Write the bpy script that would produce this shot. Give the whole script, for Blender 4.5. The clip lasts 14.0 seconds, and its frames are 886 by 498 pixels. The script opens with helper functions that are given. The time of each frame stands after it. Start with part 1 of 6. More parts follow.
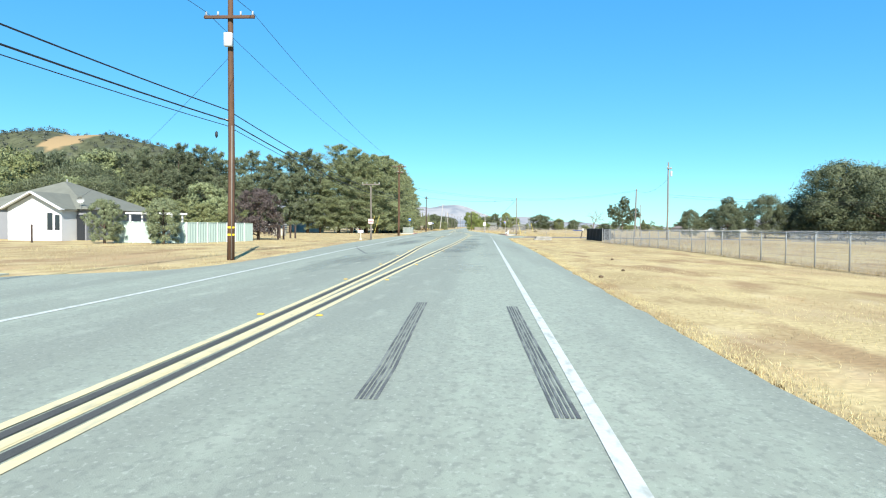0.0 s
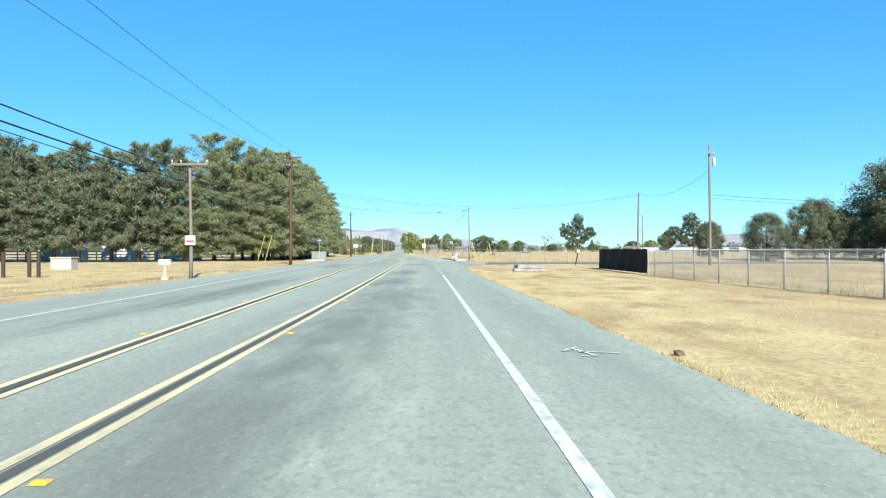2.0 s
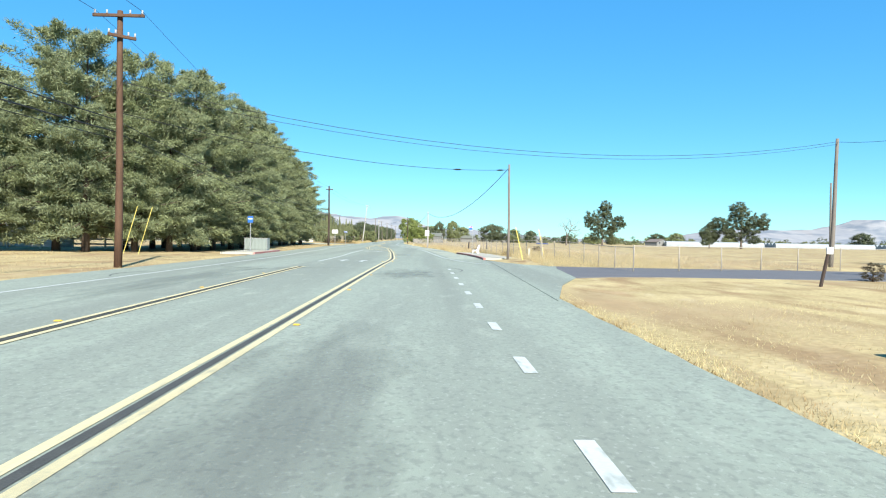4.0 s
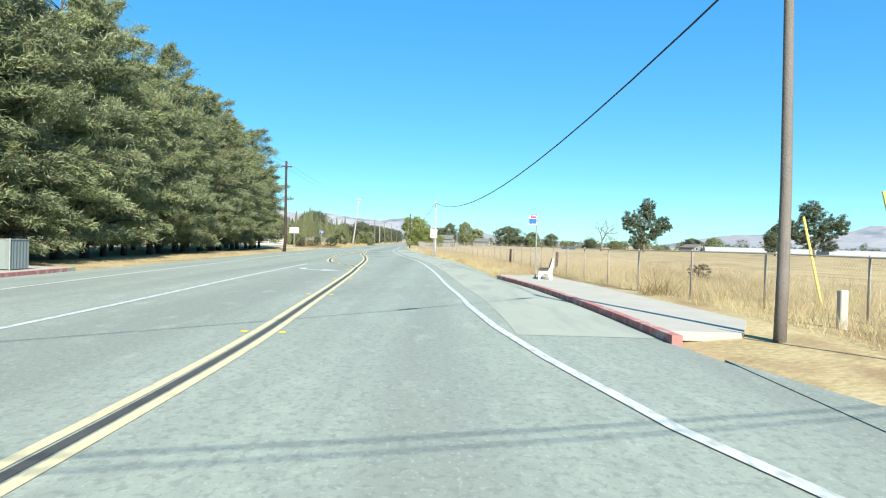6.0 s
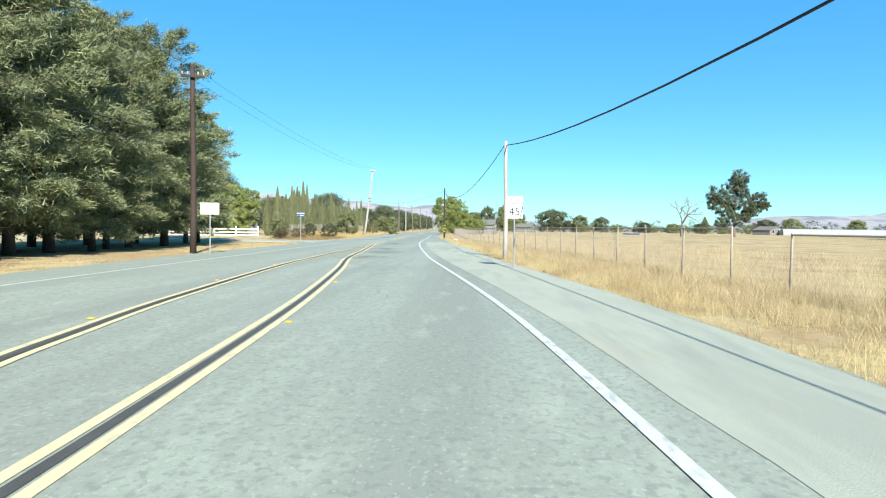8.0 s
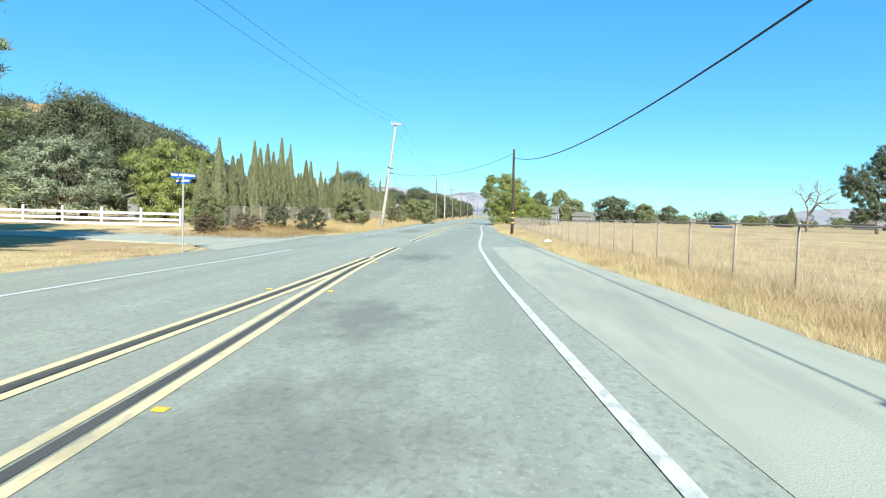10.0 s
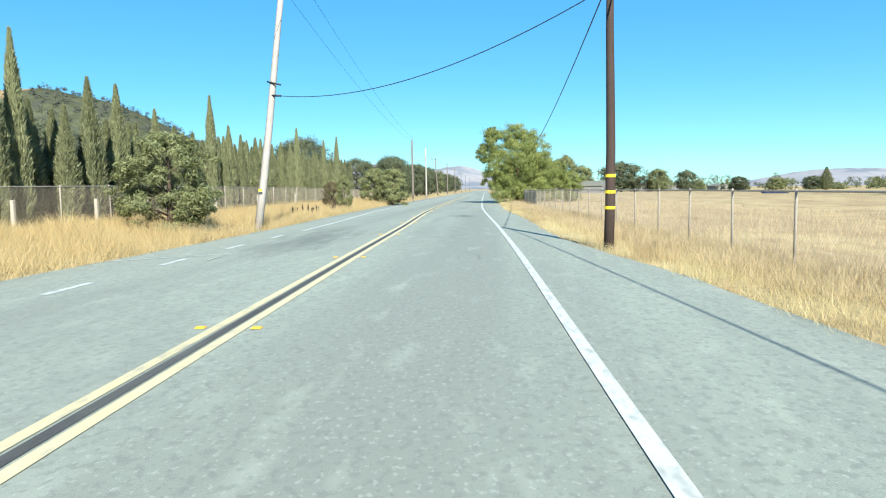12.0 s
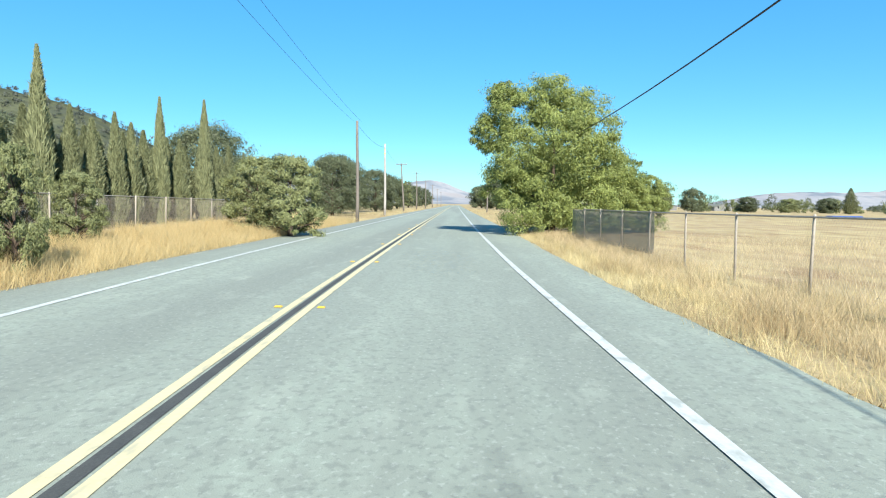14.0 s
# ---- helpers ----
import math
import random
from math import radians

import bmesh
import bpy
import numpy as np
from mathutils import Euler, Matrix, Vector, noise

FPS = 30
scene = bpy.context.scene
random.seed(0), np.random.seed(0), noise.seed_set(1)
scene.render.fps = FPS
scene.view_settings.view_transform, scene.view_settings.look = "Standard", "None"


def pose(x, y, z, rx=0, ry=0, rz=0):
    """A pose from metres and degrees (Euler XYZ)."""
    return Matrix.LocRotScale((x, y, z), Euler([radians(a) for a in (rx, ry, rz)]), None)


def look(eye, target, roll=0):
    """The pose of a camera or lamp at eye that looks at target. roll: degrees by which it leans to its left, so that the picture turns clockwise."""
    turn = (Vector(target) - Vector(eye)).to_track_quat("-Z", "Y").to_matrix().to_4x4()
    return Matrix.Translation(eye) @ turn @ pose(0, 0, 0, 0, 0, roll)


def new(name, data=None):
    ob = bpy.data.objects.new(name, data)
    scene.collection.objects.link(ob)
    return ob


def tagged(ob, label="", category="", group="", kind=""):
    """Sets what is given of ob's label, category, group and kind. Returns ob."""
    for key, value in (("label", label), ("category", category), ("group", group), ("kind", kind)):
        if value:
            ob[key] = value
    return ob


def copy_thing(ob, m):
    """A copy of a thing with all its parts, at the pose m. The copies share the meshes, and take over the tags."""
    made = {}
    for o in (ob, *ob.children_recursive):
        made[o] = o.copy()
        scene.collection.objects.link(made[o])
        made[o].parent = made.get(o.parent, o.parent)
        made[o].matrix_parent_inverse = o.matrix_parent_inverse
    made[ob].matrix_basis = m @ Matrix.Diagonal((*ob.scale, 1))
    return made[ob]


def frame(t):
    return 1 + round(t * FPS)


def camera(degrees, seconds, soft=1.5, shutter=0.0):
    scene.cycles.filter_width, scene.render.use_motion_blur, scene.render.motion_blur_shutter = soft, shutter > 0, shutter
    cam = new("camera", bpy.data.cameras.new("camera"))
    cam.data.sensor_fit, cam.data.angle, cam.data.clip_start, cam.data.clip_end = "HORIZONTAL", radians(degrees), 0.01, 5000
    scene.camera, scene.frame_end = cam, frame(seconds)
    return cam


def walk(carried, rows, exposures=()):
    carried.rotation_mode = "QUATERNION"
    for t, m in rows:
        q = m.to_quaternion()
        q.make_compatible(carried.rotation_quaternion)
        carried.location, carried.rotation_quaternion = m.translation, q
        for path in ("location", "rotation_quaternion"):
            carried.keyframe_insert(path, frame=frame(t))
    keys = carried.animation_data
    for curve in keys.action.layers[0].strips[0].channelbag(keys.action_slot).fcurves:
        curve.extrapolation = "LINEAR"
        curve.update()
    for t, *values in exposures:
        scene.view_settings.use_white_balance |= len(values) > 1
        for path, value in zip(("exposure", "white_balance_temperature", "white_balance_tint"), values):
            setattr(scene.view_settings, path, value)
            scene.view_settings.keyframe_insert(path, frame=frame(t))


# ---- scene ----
cam = camera(66.6, 14.0, soft=1.15)
PATH = [
    (0, (0.07, 0.00, 1.47), (-0.056, 1.996, 1.403), 0.71),
    (0.5, (-0.01, 9.07, 1.49), (-0.030, 11.074, 1.466), -0.29),
    (1, (-0.01, 18.06, 1.48), (0.008, 20.060, 1.468), -0.83),
    (1.5, (-0.03, 26.73, 1.46), (0.006, 28.727, 1.452), -0.48),
    (2, (-0.08, 35.83, 1.42), (-0.027, 37.830, 1.422), -0.10),
    (2.5, (-0.14, 45.41, 1.39), (-0.065, 47.407, 1.391), 0.37),
    (3, (-0.15, 54.57, 1.39), (-0.077, 56.569, 1.380), 0.72),
    (3.5, (-0.22, 63.60, 1.39), (-0.150, 65.603, 1.366), 1.00),
    (3.7, (-0.25, 67.42, 1.40), (-0.192, 69.420, 1.370), 0.97),
    (5.8, (0.13, 106.24, 1.52), (0.144, 108.235, 1.492), 1.74),
    (6, (0.02, 109.94, 1.50), (0.038, 111.938, 1.478), 1.60),
    (6.5, (-0.37, 119.29, 1.46), (-0.346, 121.287, 1.449), 1.41),
    (7, (-0.78, 128.61, 1.42), (-0.766, 130.605, 1.406), 0.80),
    (7.2, (-0.98, 132.37, 1.43), (-0.982, 134.373, 1.406), 0.80),
    (9.3, (-4.25, 169.87, 1.47), (-4.404, 171.863, 1.382), 0.96),
    (9.5, (-4.62, 173.27, 1.47), (-4.782, 175.261, 1.386), 1.32),
    (10, (-5.49, 181.84, 1.46), (-5.670, 183.831, 1.356), 1.61),
    (10.5, (-6.15, 190.45, 1.44), (-6.342, 192.437, 1.311), 1.56),
    (11, (-6.76, 198.54, 1.41), (-6.954, 200.529, 1.256), 1.09),
    (11.5, (-7.24, 207.38, 1.40), (-7.421, 209.370, 1.232), -0.05),
    (12, (-7.71, 216.25, 1.42), (-7.856, 218.237, 1.244), -0.62),
    (12.5, (-8.18, 224.75, 1.44), (-8.298, 226.738, 1.267), -0.73),
    (13, (-8.81, 233.19, 1.45), (-8.898, 235.187, 1.295), -0.13),
    (13.5, (-9.26, 241.81, 1.47), (-9.336, 243.801, 1.324), 0.30),
    (14, (-9.66, 250.34, 1.47), (-9.715, 252.333, 1.336), 0.77),
]
walk(cam, [(t, look(eye, target, roll)) for t, eye, target, roll in PATH], ((0.0, 1.12), (14.0, 1.12)))

# ---- sky and sun ----
SUN_ELEVATION, SUN_AZIMUTH = 35.0, 165.0
world = bpy.data.worlds.new("sky")
scene.world = world
world.use_nodes = True
sky = world.node_tree.nodes.new("ShaderNodeTexSky")
sky.sky_type = "NISHITA"
sky.sun_disc = False
sky.sun_elevation, sky.sun_rotation = radians(SUN_ELEVATION), radians(SUN_AZIMUTH)
sky.air_density, sky.dust_density, sky.ozone_density = 0.75, 0.0, 2.0
backdrop_node = world.node_tree.nodes["Background"]
backdrop_node.inputs[1].default_value = 0.226
vivid = world.node_tree.nodes.new("ShaderNodeHueSaturation")
vivid.inputs["Saturation"].default_value = 2.1
clear_air = world.node_tree.nodes.new("ShaderNodeMix")
clear_air.data_type, clear_air.blend_type = "RGBA", "MULTIPLY"
clear_air.inputs[0].default_value = 1.0
clear_air.inputs[7].default_value = (0.54, 0.955, 1.08, 1)
even = world.node_tree.nodes.new("ShaderNodeGamma")
even.inputs["Gamma"].default_value = 0.43
world.node_tree.links.new(sky.outputs[0], even.inputs["Color"])
world.node_tree.links.new(even.outputs[0], vivid.inputs["Color"])
world.node_tree.links.new(vivid.outputs[0], clear_air.inputs[6])
world.node_tree.links.new(clear_air.outputs[2], backdrop_node.inputs[0])
sun = new("sun", bpy.data.lights.new("sun", "SUN"))
sun.data.energy, sun.data.angle, sun.data.color = 5.0, radians(0.53), (1.0, 0.96, 0.88)
sun.matrix_world = look((math.sin(radians(SUN_AZIMUTH)) * math.cos(radians(SUN_ELEVATION)) * 100, math.cos(radians(SUN_AZIMUTH)) * math.cos(radians(SUN_ELEVATION)) * 100, math.sin(radians(SUN_ELEVATION)) * 100), (0, 0, 0))

# ---- materials ----
def material(name, base, rough=0.9, metal=0.0, var=0.25, scale=3.0, fine=40.0, bump=0.3, hue=None, spec=0.3, island=0.0, rnd=0.0):
    """A principled material: base colour varied by coarse and fine noise, with bump."""
    m = bpy.data.materials.new(name)
    m.use_nodes = True
    nt = m.node_tree
    p = nt.nodes["Principled BSDF"]
    p.inputs["Roughness"].default_value = rough
    p.inputs["Metallic"].default_value = metal
    p.inputs["Specular IOR Level"].default_value = spec
    tc = nt.nodes.new("ShaderNodeTexCoord")
    n1 = nt.nodes.new("ShaderNodeTexNoise")
    n1.inputs["Scale"].default_value = scale
    n1.inputs["Detail"].default_value = 5
    n2 = nt.nodes.new("ShaderNodeTexNoise")
    n2.inputs["Scale"].default_value = fine
    n2.inputs["Detail"].default_value = 3
    for n in (n1, n2):
        nt.links.new(tc.outputs["Object"], n.inputs["Vector"])
    add = nt.nodes.new("ShaderNodeMath")
    add.operation = "ADD"
    half = nt.nodes.new("ShaderNodeMath")
    half.operation = "MULTIPLY"
    half.inputs[1].default_value = 0.5
    nt.links.new(n1.outputs["Fac"], add.inputs[0])
    nt.links.new(n2.outputs["Fac"], add.inputs[1])
    nt.links.new(add.outputs[0], half.inputs[0])
    fac = half.outputs[0]
    if island:
        geo = nt.nodes.new("ShaderNodeNewGeometry")
        mx = nt.nodes.new("ShaderNodeMix")
        mx.inputs[0].default_value = island
        nt.links.new(fac, mx.inputs[2])
        nt.links.new(geo.outputs["Random Per Island"], mx.inputs[3])
        fac = mx.outputs[0]
    if rnd:
        info = nt.nodes.new("ShaderNodeObjectInfo")
        mx = nt.nodes.new("ShaderNodeMix")
        mx.inputs[0].default_value = rnd
        nt.links.new(fac, mx.inputs[2])
        nt.links.new(info.outputs["Random"], mx.inputs[3])
        fac = mx.outputs[0]
    ramp = nt.nodes.new("ShaderNodeValToRGB")
    other = hue or base
    lo, hi = (0.5 - 0.22, 0.5 + 0.22) if not island else (0.15, 0.85)
    ramp.color_ramp.elements[0].position, ramp.color_ramp.elements[1].position = lo, hi
    ramp.color_ramp.elements[0].color = (*[c * (1 - var) for c in base], 1)
    ramp.color_ramp.elements[1].color = (*[min(1, c * (1 + var)) for c in other], 1)
    nt.links.new(fac, ramp.inputs[0])
    nt.links.new(ramp.outputs[0], p.inputs["Base Color"])
    if bump:
        b = nt.nodes.new("ShaderNodeBump")
        b.inputs["Strength"].default_value = bump
        b.inputs["Distance"].default_value = 0.02
        nt.links.new(n2.outputs["Fac"], b.inputs["Height"])
        nt.links.new(b.outputs[0], p.inputs["Normal"])
    return m


def leaf_material(name, dark, light, through_light=0.25, scale=0.35):
    """Foliage: colour varies from spray to spray and across the crown, with some light let through."""
    m = material(name, dark, 0.55, 0, 0.25, scale, 2.0, 0, light, 0.35, 0.5, 0.15)
    nt = m.node_tree
    p = nt.nodes["Principled BSDF"]
    tr = nt.nodes.new("ShaderNodeBsdfTranslucent")
    mix = nt.nodes.new("ShaderNodeMixShader")
    mix.inputs[0].default_value = through_light
    nt.links.new(p.inputs["Base Color"].links[0].from_socket, tr.inputs[0])
    nt.links.new(p.outputs[0], mix.inputs[1])
    nt.links.new(tr.outputs[0], mix.inputs[2])
    nt.links.new(mix.outputs[0], nt.nodes["Material Output"].inputs[0])
    return m


def mix_layer(m, colour, scale, lo, hi, stretch=(1, 1, 1), amount=1.0, detail=6):
    """Adds patches of another colour with a noisy outline over a material's colour."""
    nt = m.node_tree
    p = nt.nodes["Principled BSDF"]
    src = p.inputs["Base Color"].links[0].from_socket
    tc = nt.nodes.new("ShaderNodeTexCoord")
    mp = nt.nodes.new("ShaderNodeMapping")
    mp.inputs["Scale"].default_value = stretch
    n = nt.nodes.new("ShaderNodeTexNoise")
    n.inputs["Scale"].default_value = scale
    n.inputs["Detail"].default_value = detail
    r = nt.nodes.new("ShaderNodeMapRange")
    r.inputs["From Min"].default_value, r.inputs["From Max"].default_value = lo, hi
    r.inputs["To Max"].default_value = amount
    mx = nt.nodes.new("ShaderNodeMix")
    mx.data_type = "RGBA"
    mx.inputs[7].default_value = (*colour, 1)
    nt.links.new(tc.outputs["Object"], mp.inputs[0])
    nt.links.new(mp.outputs[0], n.inputs["Vector"])
    nt.links.new(n.outputs["Fac"], r.inputs[0])
    nt.links.new(r.outputs[0], mx.inputs[0])
    nt.links.new(src, mx.inputs[6])
    nt.links.new(mx.outputs[2], p.inputs["Base Color"])
    return m


asphalt = material("asphalt", (0.278, 0.315, 0.250), 0.85, 0, 0.10, 0.25, 90, 0.25, None, 0.3)
mix_layer(asphalt, (0.194, 0.212, 0.174), 0.5, 0.43, 0.60, (1, 0.03, 1), 0.75)
mix_layer(asphalt, (0.222, 0.244, 0.200), 6, 0.42, 0.62, (1, 0.5, 1), 0.55)
mix_layer(asphalt, (0.207, 0.230, 0.191), 1.3, 0.50, 0.72, (1, 0.12, 1), 0.5)
mix_layer(asphalt, (0.151, 0.167, 0.145), 30, 0.58, 0.70, (1, 0.8, 1), 0.55)
mix_layer(asphalt, (0.340, 0.374, 0.298), 2.5, 0.56, 0.75, (1, 0.3, 1), 0.6)
mix_layer(asphalt, (0.165, 0.18, 0.155), 13, 0.52, 0.62, (1, 0.7, 1), 0.5, 9)
mix_layer(asphalt, (0.37, 0.40, 0.335), 22, 0.58, 0.66, (1, 0.7, 1), 0.45, 9)
shoulder_mat = material("pale_asphalt", (0.322, 0.344, 0.271), 0.9, 0, 0.10, 0.5, 60, 0.3)
mix_layer(shoulder_mat, (0.361, 0.336, 0.242), 0.8, 0.58, 0.72, (1, 0.4, 1), 0.5)
mix_layer(shoulder_mat, (0.250, 0.271, 0.224), 1.6, 0.5, 0.64, (1, 0.15, 1), 0.6)
side_asphalt = material("side_asphalt", (0.123, 0.123, 0.127), 0.9, 0, 0.15, 0.6, 60, 0.3)
concrete = material("concrete", (0.389, 0.370, 0.300), 0.9, 0, 0.15, 1.2, 50, 0.3)
white_line = material("white_paint", (0.492, 0.517, 0.476), 0.7, 0, 0.1, 2, 30, 0.1)
mix_layer(white_line, (0.279, 0.303, 0.262), 9, 0.50, 0.66, (1, 0.4, 1), 0.75)
yellow_line = material("yellow_paint", (0.57, 0.50, 0.29), 0.7, 0, 0.1, 2, 30, 0.1)
mix_layer(yellow_line, (0.32, 0.32, 0.24), 10, 0.54, 0.68, (1, 0.3, 1), 0.6)
tar = material("black_tar", (0.065, 0.067, 0.06), 0.8, 0, 0.3, 3, 60, 0.2)
tyre_mark_mat = material("tyre_rubber_mark", (0.085, 0.09, 0.088), 0.8, 0, 0.4, 3, 25, 0.1)
mix_layer(tyre_mark_mat, (0.22, 0.24, 0.21), 16, 0.48, 0.62, (1, 0.1, 1), 0.7)
reflector_mat = material("yellow_reflector", (0.60, 0.38, 0.04), 0.35, 0, 0.1, 3, 30, 0)
red_kerb_mat = material("red_kerb_paint", (0.40, 0.155, 0.135), 0.8, 0, 0.2, 2, 30, 0.2)
mix_layer(red_kerb_mat, (0.42, 0.37, 0.32), 4, 0.50, 0.64, (1, 1, 1), 0.85)
dry_ground = material("dry_grass_ground", (0.358, 0.278, 0.133), 1.0, 0, 0.28, 0.35, 9, 0.9, (0.443, 0.362, 0.194), 0.05)
mix_layer(dry_ground, (0.252, 0.179, 0.095), 1.1, 0.52, 0.66, (1, 0.35, 1), 0.6)
mix_layer(dry_ground, (0.290, 0.214, 0.114), 0.12, 0.53, 0.66, (1, 0.45, 1), 0.75)
mix_layer(dry_ground, (0.229, 0.145, 0.08), 0.5, 0.53, 0.64, (1, 0.35, 1), 0.7, 10)
mix_layer(dry_ground, (0.503, 0.419, 0.259), 0.9, 0.58, 0.72, (1, 0.5, 1), 0.6)
straw = material("straw", (0.465, 0.365, 0.179), 0.9, 0, 0.3, 0.4, 3, 0, (0.598, 0.498, 0.291), 0.1, 0.45)
straw_bright = material("straw_bright", (0.553, 0.444, 0.210), 0.9, 0, 0.25, 0.4, 3, 0, (0.671, 0.580, 0.336), 0.1, 0.4)
mix_layer(straw_bright, (0.34, 0.23, 0.12), 0.8, 0.50, 0.62, (1, 0.5, 1), 0.7)
straw_tan = material("straw_tan", (0.446, 0.349, 0.199), 0.9, 0, 0.3, 0.3, 3, 0, (0.620, 0.504, 0.320), 0.1, 0.5)
for patchy in (dry_ground, straw):
    mix_layer(patchy, (0.33, 0.245, 0.14), 0.16, 0.52, 0.66, (1, 0.4, 1), 0.7)
    mix_layer(patchy, (0.40, 0.27, 0.15), 0.55, 0.58, 0.70, (1, 0.4, 1), 0.5)
straw_gold = material("straw_gold", (0.515, 0.390, 0.176), 0.9, 0, 0.25, 0.4, 3, 0, (0.608, 0.491, 0.265), 0.1, 0.4)
straw_brown = material("straw_brown", (0.238, 0.168, 0.077), 0.9, 0, 0.3, 0.4, 3, 0, (0.350, 0.252, 0.119), 0.1, 0.6)


def let_through(m, amount):
    """Thin dry blades let some light through."""
    nt = m.node_tree
    p = nt.nodes["Principled BSDF"]
    tr = nt.nodes.new("ShaderNodeBsdfTranslucent")
    mix = nt.nodes.new("ShaderNodeMixShader")
    mix.inputs[0].default_value = amount
    nt.links.new(p.inputs["Base Color"].links[0].from_socket, tr.inputs[0])
    nt.links.new(p.outputs[0], mix.inputs[1])
    nt.links.new(tr.outputs[0], mix.inputs[2])
    nt.links.new(mix.outputs[0], nt.nodes["Material Output"].inputs[0])


for blades in (straw, straw_bright, straw_tan, straw_gold, straw_brown):
    let_through(blades, 0.45)
red_soil = material("dark_soil", (0.10, 0.07, 0.05), 1, 0, 0.2, 0.8, 20, 0.6, None, 0.05)
mix_layer(red_soil, (0.2, 0.15, 0.09), 0.7, 0.5, 0.6, (1, 1, 1), 0.9)
pole_wood = material("brown_pole_wood", (0.092, 0.050, 0.029), 0.85, 0, 0.3, 2, 30, 0.4)
mix_layer(pole_wood, (0.05, 0.03, 0.02), 6, 0.5, 0.7, (6, 6, 0.4), 0.7)
pole_grey = material("grey_pole_wood", (0.165, 0.145, 0.122), 0.9, 0, 0.2, 2, 30, 0.4)
mix_layer(pole_grey, (0.12, 0.10, 0.08), 7, 0.52, 0.7, (6, 6, 0.3), 0.7)
pole_dark = material("dark_pole_wood", (0.05, 0.035, 0.028), 0.85, 0, 0.3, 2, 30, 0.4)
pole_pale = material("pale_pole_wood", (0.34, 0.325, 0.295), 0.9, 0, 0.15, 2, 30, 0.4)
mix_layer(pole_pale, (0.24, 0.20, 0.16), 7, 0.52, 0.7, (6, 6, 0.3), 0.7)
galvanised = material("galvanised_steel", (0.345, 0.352, 0.345), 0.5, 0.5, 0.12, 5, 60, 0.1, None, 0.5)
rusty_steel = material("weathered_steel", (0.360, 0.324, 0.270), 0.75, 0.2, 0.25, 5, 40, 0.2)
wire_mat = material("black_cable", (0.02, 0.02, 0.022), 0.6, 0, 0.1, 3, 30, 0)
glass_insulator = material("grey_porcelain", (0.32, 0.33, 0.34), 0.3, 0, 0.1, 3, 30, 0, None, 0.5)
transformer_paint = material("pale_grey_steel_paint", (0.440, 0.456, 0.456), 0.45, 0.1, 0.1, 3, 30, 0.05)
black_screen = material("black_privacy_cloth", (0.009, 0.010, 0.011), 0.85, 0, 0.3, 0.9, 60, 0.3)
white_paint = material("white_paint_wood", (0.624, 0.624, 0.600), 0.6, 0, 0.06, 2, 30, 0.1)
stucco = material("white_stucco", (0.583, 0.583, 0.568), 0.9, 0, 0.05, 1.5, 60, 0.3)
grey_wall = material("grey_siding", (0.190, 0.196, 0.207), 0.8, 0, 0.08, 1.5, 40, 0.2)
shingle = material("grey_roof_shingle", (0.15, 0.155, 0.125), 0.95, 0, 0.2, 1.5, 30, 0.5)
shingle_brown = material("brown_roof_shingle", (0.17, 0.14, 0.12), 0.95, 0, 0.2, 1.5, 30, 0.5)
dark_glass = material("dark_window_glass", (0.02, 0.023, 0.027), 0.08, 0, 0.1, 2, 20, 0, None, 0.6)
green_metal = material("pale_green_metal", (0.357, 0.442, 0.391), 0.6, 0.1, 0.06, 1.5, 30, 0.1)
grey_green_metal = material("grey_green_metal", (0.19, 0.22, 0.20), 0.6, 0.1, 0.1, 1.5, 30, 0.1)
bark = material("bark", (0.085, 0.062, 0.045), 0.95, 0, 0.35, 3, 25, 0.6)
pale_bark = material("pale_bark", (0.18, 0.145, 0.118), 0.95, 0, 0.25, 3, 25, 0.5)
leaf_sheoak = leaf_material("leaf_grey_green", (0.104, 0.130, 0.067), (0.266, 0.299, 0.157), 0.3)
leaf_grey = leaf_material("leaf_dull_green", (0.068, 0.088, 0.05), (0.185, 0.215, 0.125), 0.28)
leaf_sheoak_warm = leaf_material("leaf_olive", (0.106, 0.131, 0.062), (0.286, 0.320, 0.152), 0.3)
leaf_cypress = leaf_material("leaf_cypress", (0.091, 0.112, 0.057), (0.266, 0.282, 0.144), 0.2)
leaf_oak = leaf_material("leaf_oak", (0.046, 0.060, 0.031), (0.126, 0.145, 0.074), 0.25)
leaf_green = leaf_material("leaf_bright_green", (0.110, 0.144, 0.043), (0.292, 0.336, 0.101), 0.36)
leaf_bush = leaf_material("leaf_bush", (0.093, 0.115, 0.048), (0.254, 0.274, 0.115), 0.3)
leaf_purple = leaf_material("leaf_purple", (0.033, 0.027, 0.025), (0.102, 0.078, 0.069), 0.25)
leaf_silver = leaf_material("leaf_silver", (0.105, 0.138, 0.08), (0.30, 0.34, 0.21), 0.3)
leaf_dry = leaf_material("leaf_dry_brown", (0.059, 0.047, 0.027), (0.161, 0.125, 0.065), 0.3)
sign_white = material("white_sign_sheet", (0.680, 0.680, 0.671), 0.45, 0, 0.04, 2, 30, 0)
sign_black = material("black_sign_paint", (0.015, 0.015, 0.015), 0.5, 0, 0.1, 2, 30, 0)
sign_pink = material("faded_pink_paint", (0.72, 0.50, 0.50), 0.6, 0, 0.1, 3, 30, 0.05)
sign_red = material("red_sign_paint", (0.55, 0.04, 0.05), 0.5, 0, 0.06, 2, 30, 0)
sign_blue = material("blue_sign_paint", (0.02, 0.11, 0.42), 0.5, 0, 0.06, 2, 30, 0)
yellow_band = material("yellow_band", (0.78, 0.56, 0.03), 0.5, 0, 0.06, 3, 30, 0)
